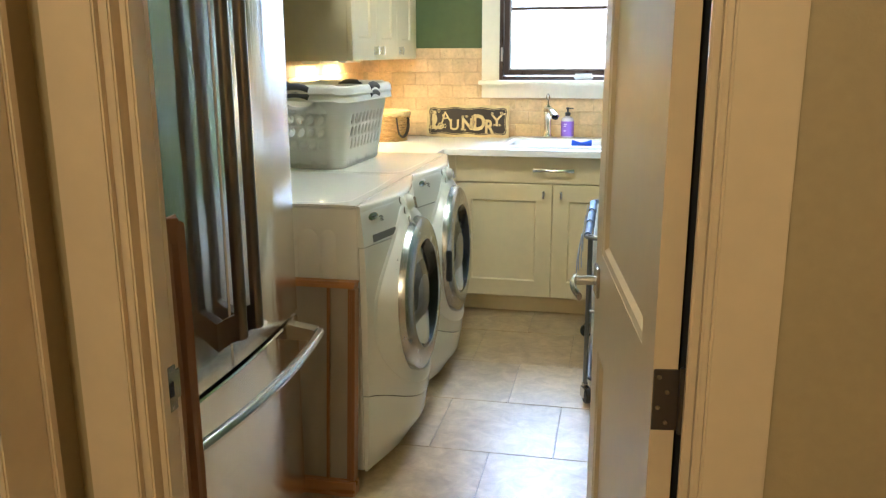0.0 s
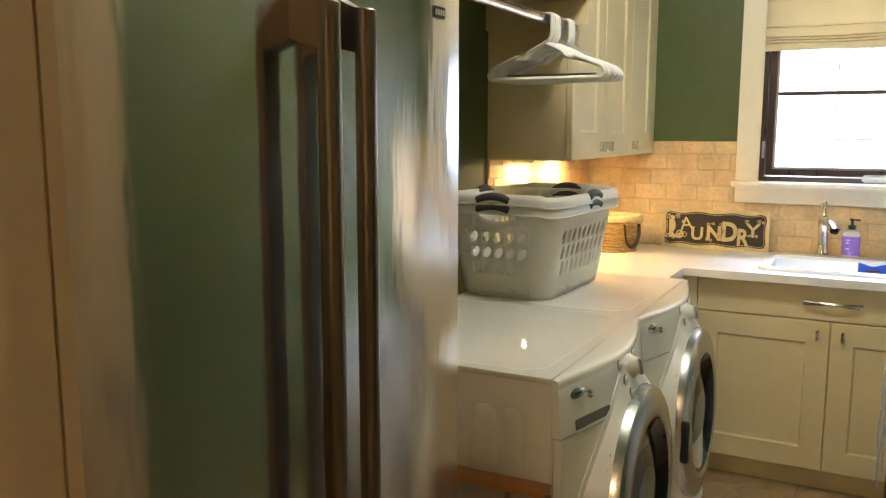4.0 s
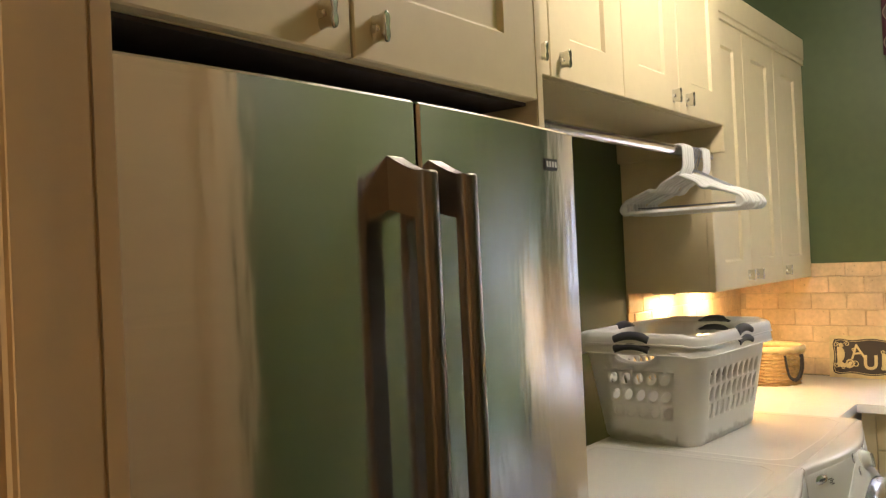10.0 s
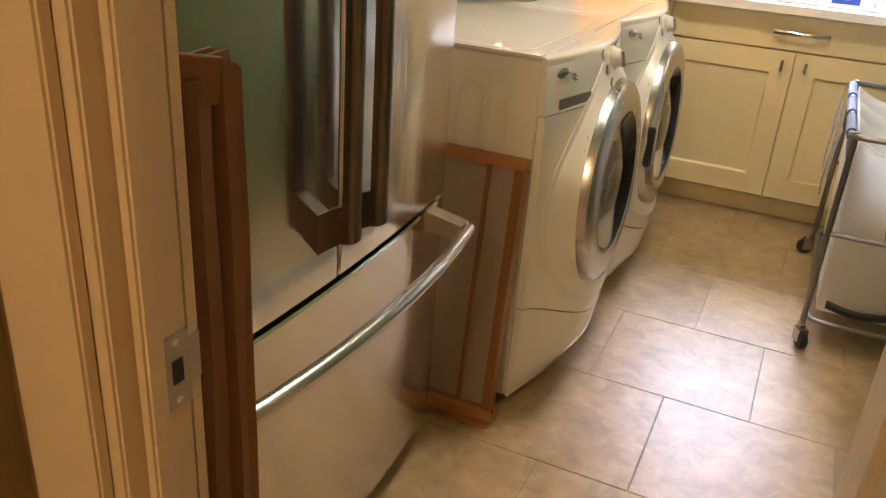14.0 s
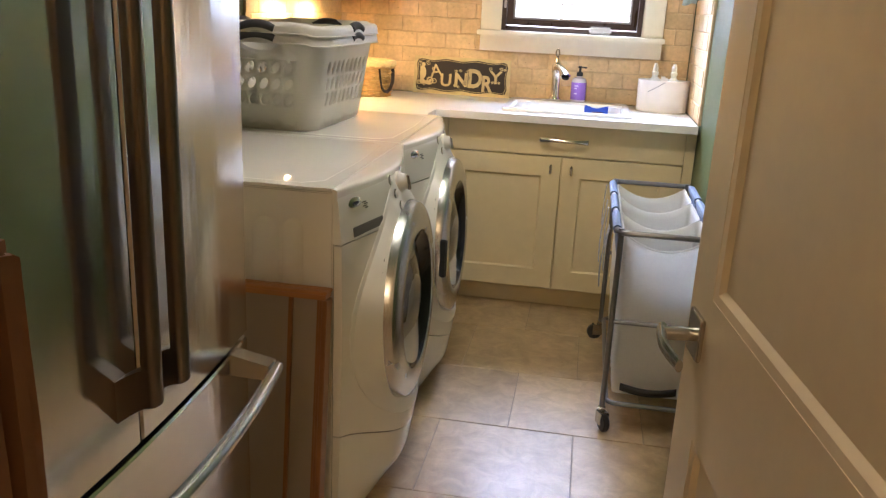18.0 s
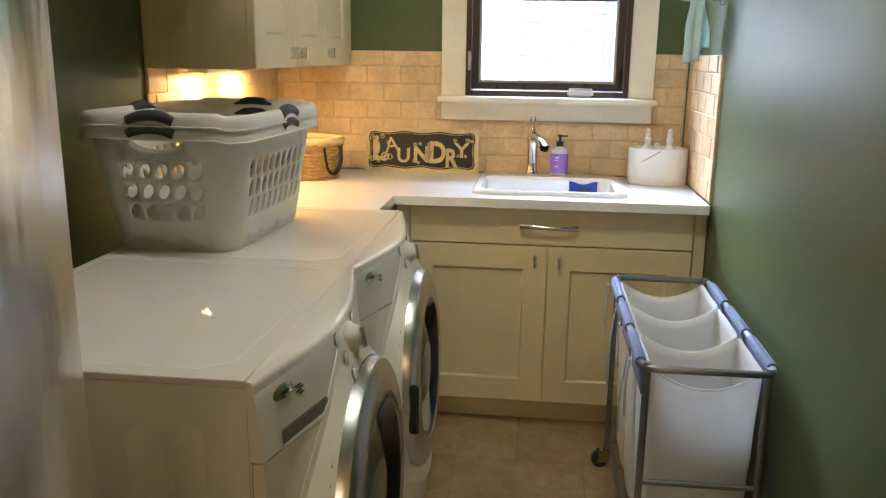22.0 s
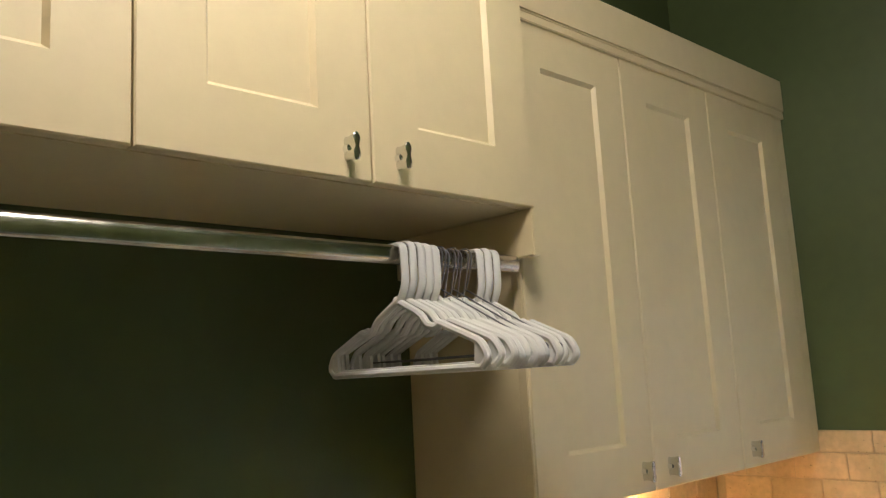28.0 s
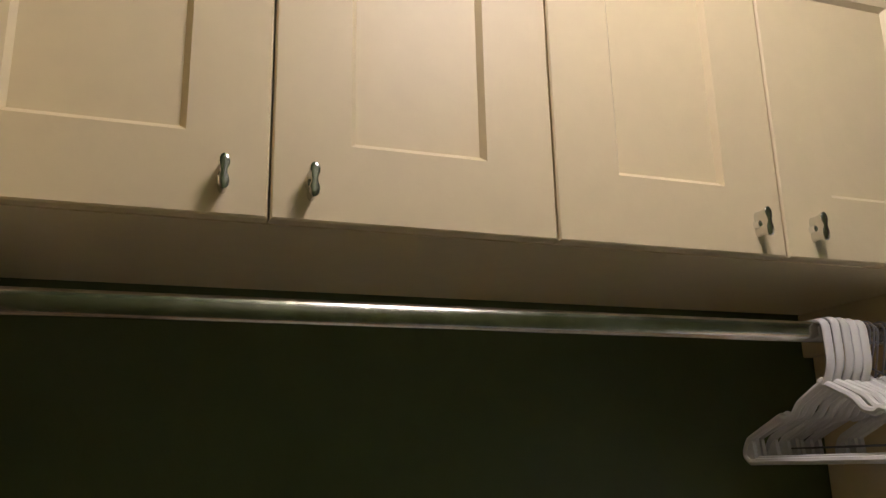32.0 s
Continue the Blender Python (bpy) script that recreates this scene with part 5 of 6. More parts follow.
rows_n = 11
for k in range(rows_n):
    v = k / (rows_n - 1)
    a, b = oval(v)
    pts = [(WX + (a + 0.0050 * math.sin(17 * w + math.pi * (k % 2))) * math.cos(w), WY + (b + 0.0050 * math.sin(17 * w + math.pi * (k % 2))) * math.sin(w), 0.9205 + 0.142 * v) for w in (2 * math.pi * j / 136 for j in range(136))]
    part("weave", tube(pts, 0.0066, 6, closed=True), M_WICKER, wk)
for j in range(26):
    w = 2 * math.pi * (j + 0.5) / 26
    part("stake", tube([(WX + (oval(v)[0] - 0.001) * math.cos(w), WY + (oval(v)[1] - 0.001) * math.sin(w), 0.918 + 0.15 * v) for v in (0, 0.5, 1)], 0.0032, 5), M_WICKER, wk)
a, b = oval(1.08)
part("rim", tube([(WX + a * math.cos(w), WY + b * math.sin(w), 1.073) for w in (2 * math.pi * j / 48 for j in range(48))], 0.0125, 10, closed=True, flat=1.25), M_WICKERRIM, wk, "wrapped straw rim")
bm = bmesh.new()
for zz in (0.9165, 0.921):
    bm.faces.new([bm.verts.new((WX + oval(0)[0] * math.cos(w), WY + oval(0)[1] * math.sin(w), zz)) for w in (2 * math.pi * j / 40 for j in range(40))])
part("base", bm, M_WICKER, wk)
bm = bmesh.new()
bm.faces.new([bm.verts.new((WX + 0.15 * math.cos(w), WY + 0.115 * math.sin(w), 1.035 + 0.004 * math.sin(5 * w))) for w in (2 * math.pi * j / 40 for j in range(40))])
part("lid", bm, M_WICKER, wk, "straw lid sunk in the basket")
for w0 in (-28, 152):
    aa = [(WX + (oval(v)[0] + 0.008) * math.cos(radians(w0 + s)), WY + (oval(v)[1] + 0.008) * math.sin(radians(w0 + s)), 0.9205 + 0.142 * v) for s, v in ((-17, 0.92), (-17, 0.55), (-12, 0.25), (0, 0.12), (12, 0.25), (17, 0.55), (17, 0.92))]
    pts = [Vector(p) + Vector((0.014 * math.cos(radians(w0)), 0.014 * math.sin(radians(w0)), 0)) * (1 if 0 < i < 6 else 0) for i, p in enumerate(aa)]
    part("handle", tube(rounded(pts, 0.03), 0.0085, 8, flat=0.6), M_LEATHER, wk, "dark leather loop handle")

# canister, outlet
M_DARKCAN = mat("dark_canister_glaze", (0.020, 0.018, 0.018), 0.18)
cn = thing("canister", (-1.06, 4.585, 0.9155), "dark canister with a domed white lid", "canister")
part("jar", lathe([(0, 0), (0.056, 0), (0.062, 0.006), (0.062, 0.235), (0, 0.235)], pose(-1.06, 4.585, 0.9155), 32), M_DARKCAN, cn)
ld = part("lid", lathe([(0.066, 0.236), (0.067, 0.246), (0.045, 0.262), (0.010, 0.268), (0, 0.268)], pose(-1.06, 4.585, 0.9155), 32), M_APPLIANCE, cn, "glossy white lid")
part("finial", lathe([(0.006, 0.266), (0.005, 0.278), (0.012, 0.286), (0.010, 0.296), (0, 0.298)], pose(-1.06, 4.585, 0.9155), 18), M_CHROME, ld)
for y, z, nm in ((4.862, 1.115, "wall_outlet"), (4.700, 1.150, "wall_switch")):
    o = thing(nm, (XL + 0.016, y, z), "white plastic " + nm.replace("_", " ") + " plate on the stone backsplash", nm.split("_")[1])
    part("plate", box(XL + 0.0155, XL + 0.021, y - 0.036, y + 0.036, z - 0.058, z + 0.058, 0.002), M_APPLIANCE_P, o)
    for dz in (-0.02, 0.02):
        part("socket", box(XL + 0.0205, XL + 0.0235, y - 0.016, y + 0.016, z + dz - 0.014, z + dz + 0.014, 0.001), M_APPLIANCE_P, o)

# sink
M_SINK = mat("white_sink_enamel", (0.82, 0.82, 0.80), 0.14, grain=0.01, scale=10, coat=0.3)


def sink_profile():
    n = 6
    rings = []
    def rr(x0, x1, y0, y1, r, z):
        mx, my = (x0 + x1) / 2, (y0 + y1) / 2
        return [(mx + x, my + y, z) for x, y in rounded_rect((x1 - x0) / 2, (y1 - y0) / 2, r, n)]
    rings.append(rr(SX0, SX1, SY0, SY1, 0.05, 0.916))
    rings.append(rr(SX0, SX1, SY0, SY1, 0.05, 0.924))
    rings.append(rr(SX0 + 0.006, SX1 - 0.006, SY0 + 0.006, SY1 - 0.006, 0.046, 0.931))
    rings.append(rr(SX0 + 0.030, SX1 - 0.030, SY0 + 0.030, SY1 - 0.105, 0.05, 0.931))
    rings.append(rr(SX0 + 0.040, SX1 - 0.040, SY0 + 0.040, SY1 - 0.115, 0.05, 0.920))
    rings.append(rr(SX0 + 0.052, SX1 - 0.052, SY0 + 0.052, SY1 - 0.127, 0.05, 0.74))
    rings.append(rr(SX0 + 0.080, SX1 - 0.080, SY0 + 0.080, SY1 - 0.155, 0.03, 0.715))
    return rings


bm = bmesh.new()
lo = [[bm.verts.new(p) for p in ring] for ring in sink_profile()]
for p, q in zip(lo, lo[1:]):
    for k in range(len(p)):
        bm.faces.new([p[k], p[(k + 1) % len(p)], q[(k + 1) % len(p)], q[k]])
bm.faces.new(lo[-1])
sk = thing("sink", (0.07, 4.95, 0.916), "white enamel drop-in laundry sink with an inner ledge", "sink")
part("bowl", bm, M_SINK, sk)
part("ledge", box(0.150, SX1 - 0.036, SY0 + 0.036, SY1 - 0.112, 0.72, 0.868, 0.012, 3), M_SINK, sk, "raised white ledge inside the bowl")
part("drain", lathe([(0.04, 0.716), (0.04, 0.720), (0.0, 0.717)], pose(0.0, 4.93, 0), 24), M_CHROME, sk)
fx, fy = -0.002, 5.150
fa = thing("faucet", (fx, fy, 0.9315), "polished nickel pull-down faucet standing on the sink", "faucet")
M_FAUCET = mat("polished_nickel", (0.66, 0.64, 0.60), 0.13, 1.0, grain=0.03, scale=40)
part("base", lathe([(0, 0), (0.030, 0), (0.031, 0.007), (0.026, 0.014), (0.0215, 0.024), (0.0205, 0.05), (0.0205, 0.105), (0.0225, 0.128), (0.0255, 0.146), (0.0245, 0.168), (0.016, 0.182), (0, 0.186)], pose(fx, fy, 0.9315), 28), M_FAUCET, fa)
bm, rings = bmesh.new(), []
for k in range(12):
    s = k / 11
    c = Vector((fx + 0.048 * s, fy - 0.105 * s, 1.088 + 0.016 * math.sin(math.pi * s) - 0.030 * s))
    d = Vector((0.42, -0.9, 0.20 - 1.9 * s)).normalized()
    e = d.cross(Vector((0, 0, 1))).normalized()
    u = e.cross(d)
    r = 0.0225 - 0.0035 * math.sin(math.pi * s) + 0.0035 * max(0, s - 0.6) / 0.4
    rings.append([bm.verts.new(c + r * (math.cos(w) * e + (0.92 if math.sin(w) > 0 else 1.08) * math.sin(w) * u)) for w in (2 * math.pi * j / 18 for j in range(18))])
for p, q in zip(rings, rings[1:]):
    for j in range(18):
        bm.faces.new([p[j], p[(j + 1) % 18], q[(j + 1) % 18], q[j]])
bm.faces.new(rings[0]), bm.faces.new(rings[-1])
sp = part("spout", bm, M_FAUCET, fa, "flared pull-down spray spout")
part("nozzle", lathe([(0.0185, 0.0), (0.0185, -0.006), (0.015, -0.008), (0, -0.008)], pose(fx + 0.0485, fy - 0.106, 1.0555, 28, 0, 24), 18), M_BLACK, sp)
lv = part("lever", lathe([(0.010, 1.112), (0.0095, 1.120), (0.0062, 1.132), (0.0060, 1.146), (0, 1.147)], pose(fx, fy, 0), 16), M_FAUCET, fa)
part("loop", tube([(fx - 0.002 + 0.0085 * math.sin(w), fy + 0.002, 1.161 - 0.0165 * math.cos(w)) for w in (2 * math.pi * k / 16 for k in range(16))], 0.0036, 8, closed=True, up=(0, 1, 0)), M_FAUCET, lv)

M_PURPLE = mat("lavender_soap", (0.30, 0.16, 0.62), 0.25, grain=0.05, scale=14)
M_CLEARPL = mat("clear_soap_plastic", (0.60, 0.55, 0.60), 0.15, grain=0.03, scale=20)
M_LABEL = mat("label_print", (0.62, 0.50, 0.80), 0.5)
sx, sy = 0.112, 5.150
sp = thing("soap_dispenser", (sx, sy, 0.9315), "lavender hand soap bottle with a black pump", "soap bottle")
flat_m = pose(sx, sy, 0.9315) @ Matrix.Diagonal((1.0, 0.72, 1, 1))
part("bottle", lathe([(0, 0), (0.034, 0), (0.0365, 0.005), (0.0365, 0.098), (0.030, 0.113), (0.014, 0.119), (0.013, 0.124), (0, 0.124)], flat_m, 28), M_CLEARPL, sp)
part("label", lathe([(0.0368, 0.010), (0.0370, 0.012), (0.0370, 0.092), (0.0368, 0.094)], flat_m, 28), M_PURPLE, sp, "purple label")
for k, (zz, wd) in enumerate(((0.078, 0.018), (0.066, 0.012), (0.040, 0.014))):
    part("print", box(sx - 0.020, sx - 0.020 + wd, sy - 0.0275, sy - 0.0262, 0.9315 + zz - 0.003, 0.9315 + zz + 0.003, 0), M_LABEL, sp)
part("collar", lathe([(0, 0.1245), (0.0155, 0.1245), (0.0155, 0.142), (0.006, 0.146), (0.0055, 0.166), (0, 0.166)], pose(sx, sy, 0.9315), 20), M_BLACK, sp)
part("pump", joined(box(sx - 0.012, sx + 0.010, sy - 0.009, sy + 0.009, 1.095, 1.104, 0.003), box(sx + 0.006, sx + 0.034, sy - 0.005, sy + 0.005, 1.094, 1.102, 0.003)), M_BLACK, sp, "black pump head")

M_BLUESP = mat("blue_scrubber", (0.02, 0.06, 0.36), 0.8, grain=0.2, scale=90, bump=0.6, bump_scale=200)
M_BROWNSP = mat("brown_sponge", (0.06, 0.03, 0.02), 0.9, grain=0.3, scale=80, bump=0.6, bump_scale=180)
bm, rings = bmesh.new(), []
for k in range(11):
    s = k / 10
    x = 0.150 + 0.110 * s
    zt = 0.934 + 0.006 * math.cos(2 * math.pi * s)
    rings.append([bm.verts.new(p) for p in ((x, 4.905, 0.869), (x, 4.930, 0.869), (x, 4.936, zt), (x, 4.918 + 0.003 * math.sin(9 * s), zt + 0.002))])
for p, q in zip(rings, rings[1:]):
    for j in range(4):
        bm.faces.new([p[j], p[(j + 1) % 4], q[(j + 1) % 4], q[j]])
bm.faces.new(rings[0]), bm.faces.new(rings[-1])
sb = thing("dish_scrubber", (0.205, 4.91, 0.869), "blue scrubbing cloth with a brown sponge in the sink", "sponge")
part("cloth", bm, M_BLUESP, sb)
part("sponge", box(0.178, 0.238, 4.892, 4.9045, 0.869, 0.916, 0.005), M_BROWNSP, sb)

# caddy with spray bottles
M_CREAMMETAL = mat("cream_enamel_caddy", (0.80, 0.77, 0.71), 0.34, grain=0.03, scale=20, blotch=0.03)
M_CLEAR = mat("cloudy_clear_plastic", (0.74, 0.77, 0.78), 0.16, grain=0.03, scale=30)
cx, cy = 0.514, 5.105
CM = pose(cx, cy, 0.9155) @ Matrix.Diagonal((1.055, 0.62, 1.03, 1))
cd = thing("caddy", (cx, cy, 0.9155), "oval cream enamel caddy holding two spray bottles", "caddy")
part("bucket", lathe([(0, 0.004), (0.108, 0.004), (0.109, 0.0), (0.113, 0.004), (0.115, 0.140), (0.1165, 0.143), (0.114, 0.145), (0.1125, 0.140), (0.110, 0.008), (0, 0.008)], CM, 44), M_CREAMMETAL, cd)
for s in (-1, 1):
    part("ear", box(cx - 0.010, cx + 0.010, cy + s * 0.064 - 0.0015, cy + s * 0.064 + 0.0015, 1.045, 1.078, 0.001), M_CREAMMETAL, cd)
hp = [(cx - 0.115 * math.sin(w), cy - 0.070 * math.cos(w) * 1.02, 1.058 - 0.075 * math.sin(w)) for w in (math.pi * k / 16 for k in range(17))]
part("bail", tube(hp, 0.0016, 6), M_GUNMETAL, cd, "thin wire bail handle")
part("wood_grip", tube([hp[7], hp[8], hp[9]], 0.005, 8), M_OAK, cd)
for bx, by in ((0.470, 5.125), (0.556, 5.105)):
    sbm = pose(bx, by, 0.9245)
    sbt = thing("spray_bottle", (bx, by, 0.9245), "clear bottle with a white spray head, standing in the caddy", "spray bottle", "bottles in the caddy")
    part("bottle", lathe([(0, 0), (0.030, 0), (0.032, 0.004), (0.032, 0.120), (0.026, 0.140), (0.014, 0.152), (0.013, 0.162), (0, 0.162)], sbm, 26), M_CLEAR, sbt)
    part("collar", lathe([(0, 0.1625), (0.0165, 0.1625), (0.0165, 0.176), (0.012, 0.180), (0, 0.180)], sbm, 20), M_APPLIANCE, sbt)
    hd = part("spray_head", lathe([(0, 0.1805), (0.0125, 0.1805), (0.0135, 0.190), (0.0105, 0.206), (0.0075, 0.2165), (0.0, 0.218)], sbm, 18), M_APPLIANCE, sbt, "white tapered spray head")
    part("nozzle", moved(box(-0.0055, 0.0055, -0.030, -0.008, 0.196, 0.206, 0.002), sbm), M_APPLIANCE, hd)

# ---- towel arm ----
ta = thing("towel_arm", (0.649, 4.752, 1.630), "brushed nickel towel arm on the green wall", "towel bar")
part("flange", lathe([(0, 0), (0.024, 0), (0.025, 0.004), (0.022, 0.010), (0, 0.010)], pose(0.6495, 4.752, 1.630, 0, -90), 28), M_NICKEL, ta)
part("bar", tube([(0.642, 4.752, 1.630), (0.520, 4.752, 1.628)], 0.0085, 14), M_NICKEL, ta)
part("tip", lathe([(0, 0), (0.0075, 0), (0.0085, 0.006), (0.0060, 0.014), (0, 0.026)], pose(0.520, 4.752, 1.628, 0, -90), 16), M_NICKEL, ta)
M_TOWEL = mat("aqua_cotton", (0.50, 0.68, 0.74), 0.9, grain=0.10, scale=160, bump=0.6, bump_scale=420, blotch=0.05, blotch_scale=8)


def cloth_drape(x0, x1, yc, zt, front, back, r, seedv, folds):
    """Cloth over a bar that runs along x."""
    bm, cols = bmesh.new(), []
    path = [(-r - 0.003, -front * k / 12) for k in range(12, 0, -1)] + [(-r * math.cos(w), r * math.sin(w)) for w in (math.pi * k / 6 for k in range(7))] + [(r + 0.003, -back * k / 12) for k in range(1, 13)]
    n = 18
    for i in range(n + 1):
        s = i / n
        x = x0 + (x1 - x0) * s
        col = []
        for dy, dz in path:
            depth = min(1.0, -min(dz, 0) / 0.10)
            w = folds * math.sin(2 * math.pi * (s * 1.6 + seedv)) * depth
            squeeze = 1 - 0.10 * depth * (0.5 - abs(s - 0.5))
            col.append(bm.verts.new((x + 0.003 * depth * math.sin(3 * dz * 9 + seedv) + 0.030 * depth * (dy > 0) - 0.016 * max(0.0, -dz / 0.26) * (dy < 0) + 0.006 * (1 - depth) * (0.5 - s), yc + dy + w, zt + dz * (1 + 0.03 * math.sin(5 * s)) * squeeze)))
        cols.append(col)
    for a_, b_ in zip(cols, cols[1:]):
        for k in range(len(path) - 1):
            bm.faces.new([a_[k], a_[k + 1], b_[k + 1], b_[k]])
    return bm


tw = tagged(obj("hand_towel", cloth_drape(0.531, 0.584, 4.752, 1.6295, 0.222, 0.175, 0.0125, 0.3, 0.004), M_TOWEL, 60), "pale aqua hand towel hung over the towel arm", "towel")
sol = tw.modifiers.new("thickness", "SOLIDIFY")
sol.thickness, sol.offset = 0.006, 1.0

# ---- blind and valance ----
M_BLIND = bpy.data.materials.new("cream_blind_cloth")
M_BLIND.use_nodes = True
bn, bl = M_BLIND.node_tree.nodes, M_BLIND.node_tree.links
bp = bn["Principled BSDF"]
bp.inputs["Base Color"].default_value, bp.inputs["Roughness"].default_value = (0.76, 0.68, 0.48, 1), 0.9
tr = bn.new("ShaderNodeBsdfTranslucent")
tr.inputs["Color"].default_value = (0.84, 0.68, 0.38, 1)
mx = bn.new("ShaderNodeMixShader")
mx.inputs[0].default_value = 0.13
bl.new(bp.outputs[0], mx.inputs[1]), bl.new(tr.outputs[0], mx.inputs[2]), bl.new(mx.outputs[0], bn["Material Output"].inputs["Surface"])
wv, wb, tcn = bn.new("ShaderNodeTexNoise"), bn.new("ShaderNodeBump"), bn.new("ShaderNodeTexCoord")
wv.inputs["Scale"].default_value = 300
wb.inputs["Strength"].default_value, wb.inputs["Distance"].default_value = 0.3, 0.001
bl.new(tcn.outputs["Object"], wv.inputs["Vector"]), bl.new(wv.outputs["Fac"], wb.inputs["Height"]), bl.new(wb.outputs[0], bp.inputs["Normal"])
rb = thing("roman_blind", (0.06, 5.24, 2.42), "cream linen roman blind pulled half way up in the window", "blind")
BX0, BX1 = WIN0 + 0.003, WIN1 - 0.003


def sheet(profile, x0, x1, n=16, sag=0.003):
    """Cloth of the given (y, z) profile, drawn across x."""
    bm, cols = bmesh.new(), []
    for i in range(n + 1):
        s = i / n
        cols.append([bm.verts.new((x0 + (x1 - x0) * s, y, z - sag * math.sin(math.pi * s) + 0.0012 * math.sin(9 * s + 40 * z))) for y, z in profile])
    for a_, b_ in zip(cols, cols[1:]):
        for k in range(len(profile) - 1):
            bm.faces.new([a_[k], a_[k + 1], b_[k + 1], b_[k]])
    return bm


def blind_part(name, profile):
    ob = part(name, sheet(profile, BX0, BX1), M_BLIND, rb, smooth=30)
    q = ob.modifiers.new("thickness", "SOLIDIFY")
    q.thickness, q.offset = 0.0025, 0
    return ob


for z0, z1 in ((2.335, 2.47), (2.210, 2.335), (2.085, 2.210)):
    blind_part("panel", [(5.242, z1), (5.236, z1 - 0.04), (5.230, z0 + 0.03), (5.229, z0 + 0.006), (5.237, z0)])
blind_part("panel", [(5.240, 2.085), (5.232, 2.06), (5.224, 2.02), (5.220, 1.985), (5.224, 1.965), (5.236, 1.958)])
blind_part("fold", [(5.232, 1.957), (5.222, 1.950), (5.218, 1.93), (5.220, 1.915), (5.232, 1.911)])
blind_part("fold", [(5.230, 1.911), (5.215, 1.906), (5.213, 1.901), (5.230, 1.898)])
blind_part("fold", [(5.230, 1.898), (5.213, 1.893), (5.212, 1.888), (5.230, 1.885)])
blind_part("fold", [(5.230, 1.885), (5.219, 1.880), (5.220, 1.850)])

M_VAL = bpy.data.materials.new("patterned_valance_cloth")
M_VAL.use_nodes = True
vn, vl = M_VAL.node_tree.nodes, M_VAL.node_tree.links
vp = vn["Principled BSDF"]
vp.inputs["Roughness"].default_value = 0.85
vt, sep = vn.new("ShaderNodeTexCoord"), vn.new("ShaderNodeSeparateXYZ")
vl.new(vt.outputs["Object"], sep.inputs[0])


def vmath(op, a, b=None, c=None):
    m = vn.new("ShaderNodeMath")
    m.operation = op
    for i, v in enumerate((a, b, c)):
        if v is not None:
            if isinstance(v, (int, float)):
                m.inputs[i].default_value = v
            else:
                vl.new(v, m.inputs[i])
    return m.outputs[0]


wave_z = vmath("SINE", vmath("MULTIPLY", sep.outputs["Z"], 48.0))
across = vmath("ADD", vmath("MULTIPLY", sep.outputs["X"], 95.0), vmath("MULTIPLY", wave_z, 1.25))
ramp = vn.new("ShaderNodeValToRGB")
ramp.color_ramp.interpolation = "EASE"
for pos, col in ((0.0, (0.085, 0.065, 0.048, 1)), (0.38, (0.10, 0.075, 0.055, 1)), (0.45, (0.23, 0.175, 0.115, 1)), (0.56, (0.23, 0.175, 0.115, 1)), (0.64, (0.045, 0.011, 0.012, 1)), (1.0, (0.060, 0.013, 0.015, 1))):
    el = ramp.color_ramp.elements[0] if pos == 0.0 else (ramp.color_ramp.elements[-1] if pos == 1.0 else ramp.color_ramp.elements.new(pos))
    el.position, el.color = pos, col
vl.new(vmath("MULTIPLY_ADD", vmath("SINE", across), 0.5, 0.5), ramp.inputs[0])
vl.new(ramp.outputs[0], vp.inputs["Base Color"])
va = thing("valance", (0.06, 5.18, 2.33), "burgundy and grey wavy patterned window valance", "valance")
bm, cols = bmesh.new(), []
for i in range(97):
    s = i / 96
    cols.append([bm.verts.new((-0.448 + 1.016 * s, 5.185 + 0.013 * math.sin(2 * math.pi * s * 15) * (0.35 + 0.65 * (1 - v)) + 0.004 * math.sin(31 * s), 2.33 + 0.592 * v + 0.006 * math.sin(2 * math.pi * s * 15 + 1) * (1 - v))) for v in (k / 10 for k in range(11))])
for a_, b_ in zip(cols, cols[1:]):
    for k in range(10):
        bm.faces.new([a_[k], a_[k + 1], b_[k + 1], b_[k]])
vc = part("cloth", bm, M_VAL, va, smooth=60)
q = vc.modifiers.new("thickness", "SOLIDIFY")
q.thickness = 0.003
part("board", box(-0.44, 0.56, 5.205, YB - 0.001, 2.885, 2.905, 0.002), M_WHITE_TRIM, va)
for s, x in ((-1, -0.446), (1, 0.566)):
    part("return", box(x - 0.002, x + 0.002, 5.20, YB - 0.001, 2.34, 2.905, 0.001), M_VAL, va)

# ---- rolling hamper ----
M_CANVAS = mat("white_canvas", (0.84, 0.83, 0.79), 0.85, grain=0.04, scale=120, bump=0.4, bump_scale=300, blotch=0.05, blotch_scale=5)
cn, cl_ = M_CANVAS.node_tree.nodes, M_CANVAS.node_tree.links
ctr, cmx = cn.new("ShaderNodeBsdfTranslucent"), cn.new("ShaderNodeMixShader")
ctr.inputs["Color"].default_value, cmx.inputs[0].default_value = (0.86, 0.85, 0.81, 1), 0.48
cl_.new(cn["Principled BSDF"].outputs[0], cmx.inputs[1]), cl_.new(ctr.outputs[0], cmx.inputs[2]), cl_.new(cmx.outputs[0], cn["Material Output"].inputs["Surface"])
M_TIE = mat("pale_plaid_cotton", (0.40, 0.44, 0.53), 0.9, grain=0.3, scale=70, bump=0.4, bump_scale=200)
M_DENIM = mat("grey_blue_fabric", (0.16, 0.20, 0.30), 0.85, grain=0.15, scale=90, bump=0.5, bump_scale=260)
HX0, HX1, HY0, HY1, HZ = 0.306, 0.592, 3.566, 4.375, 0.698
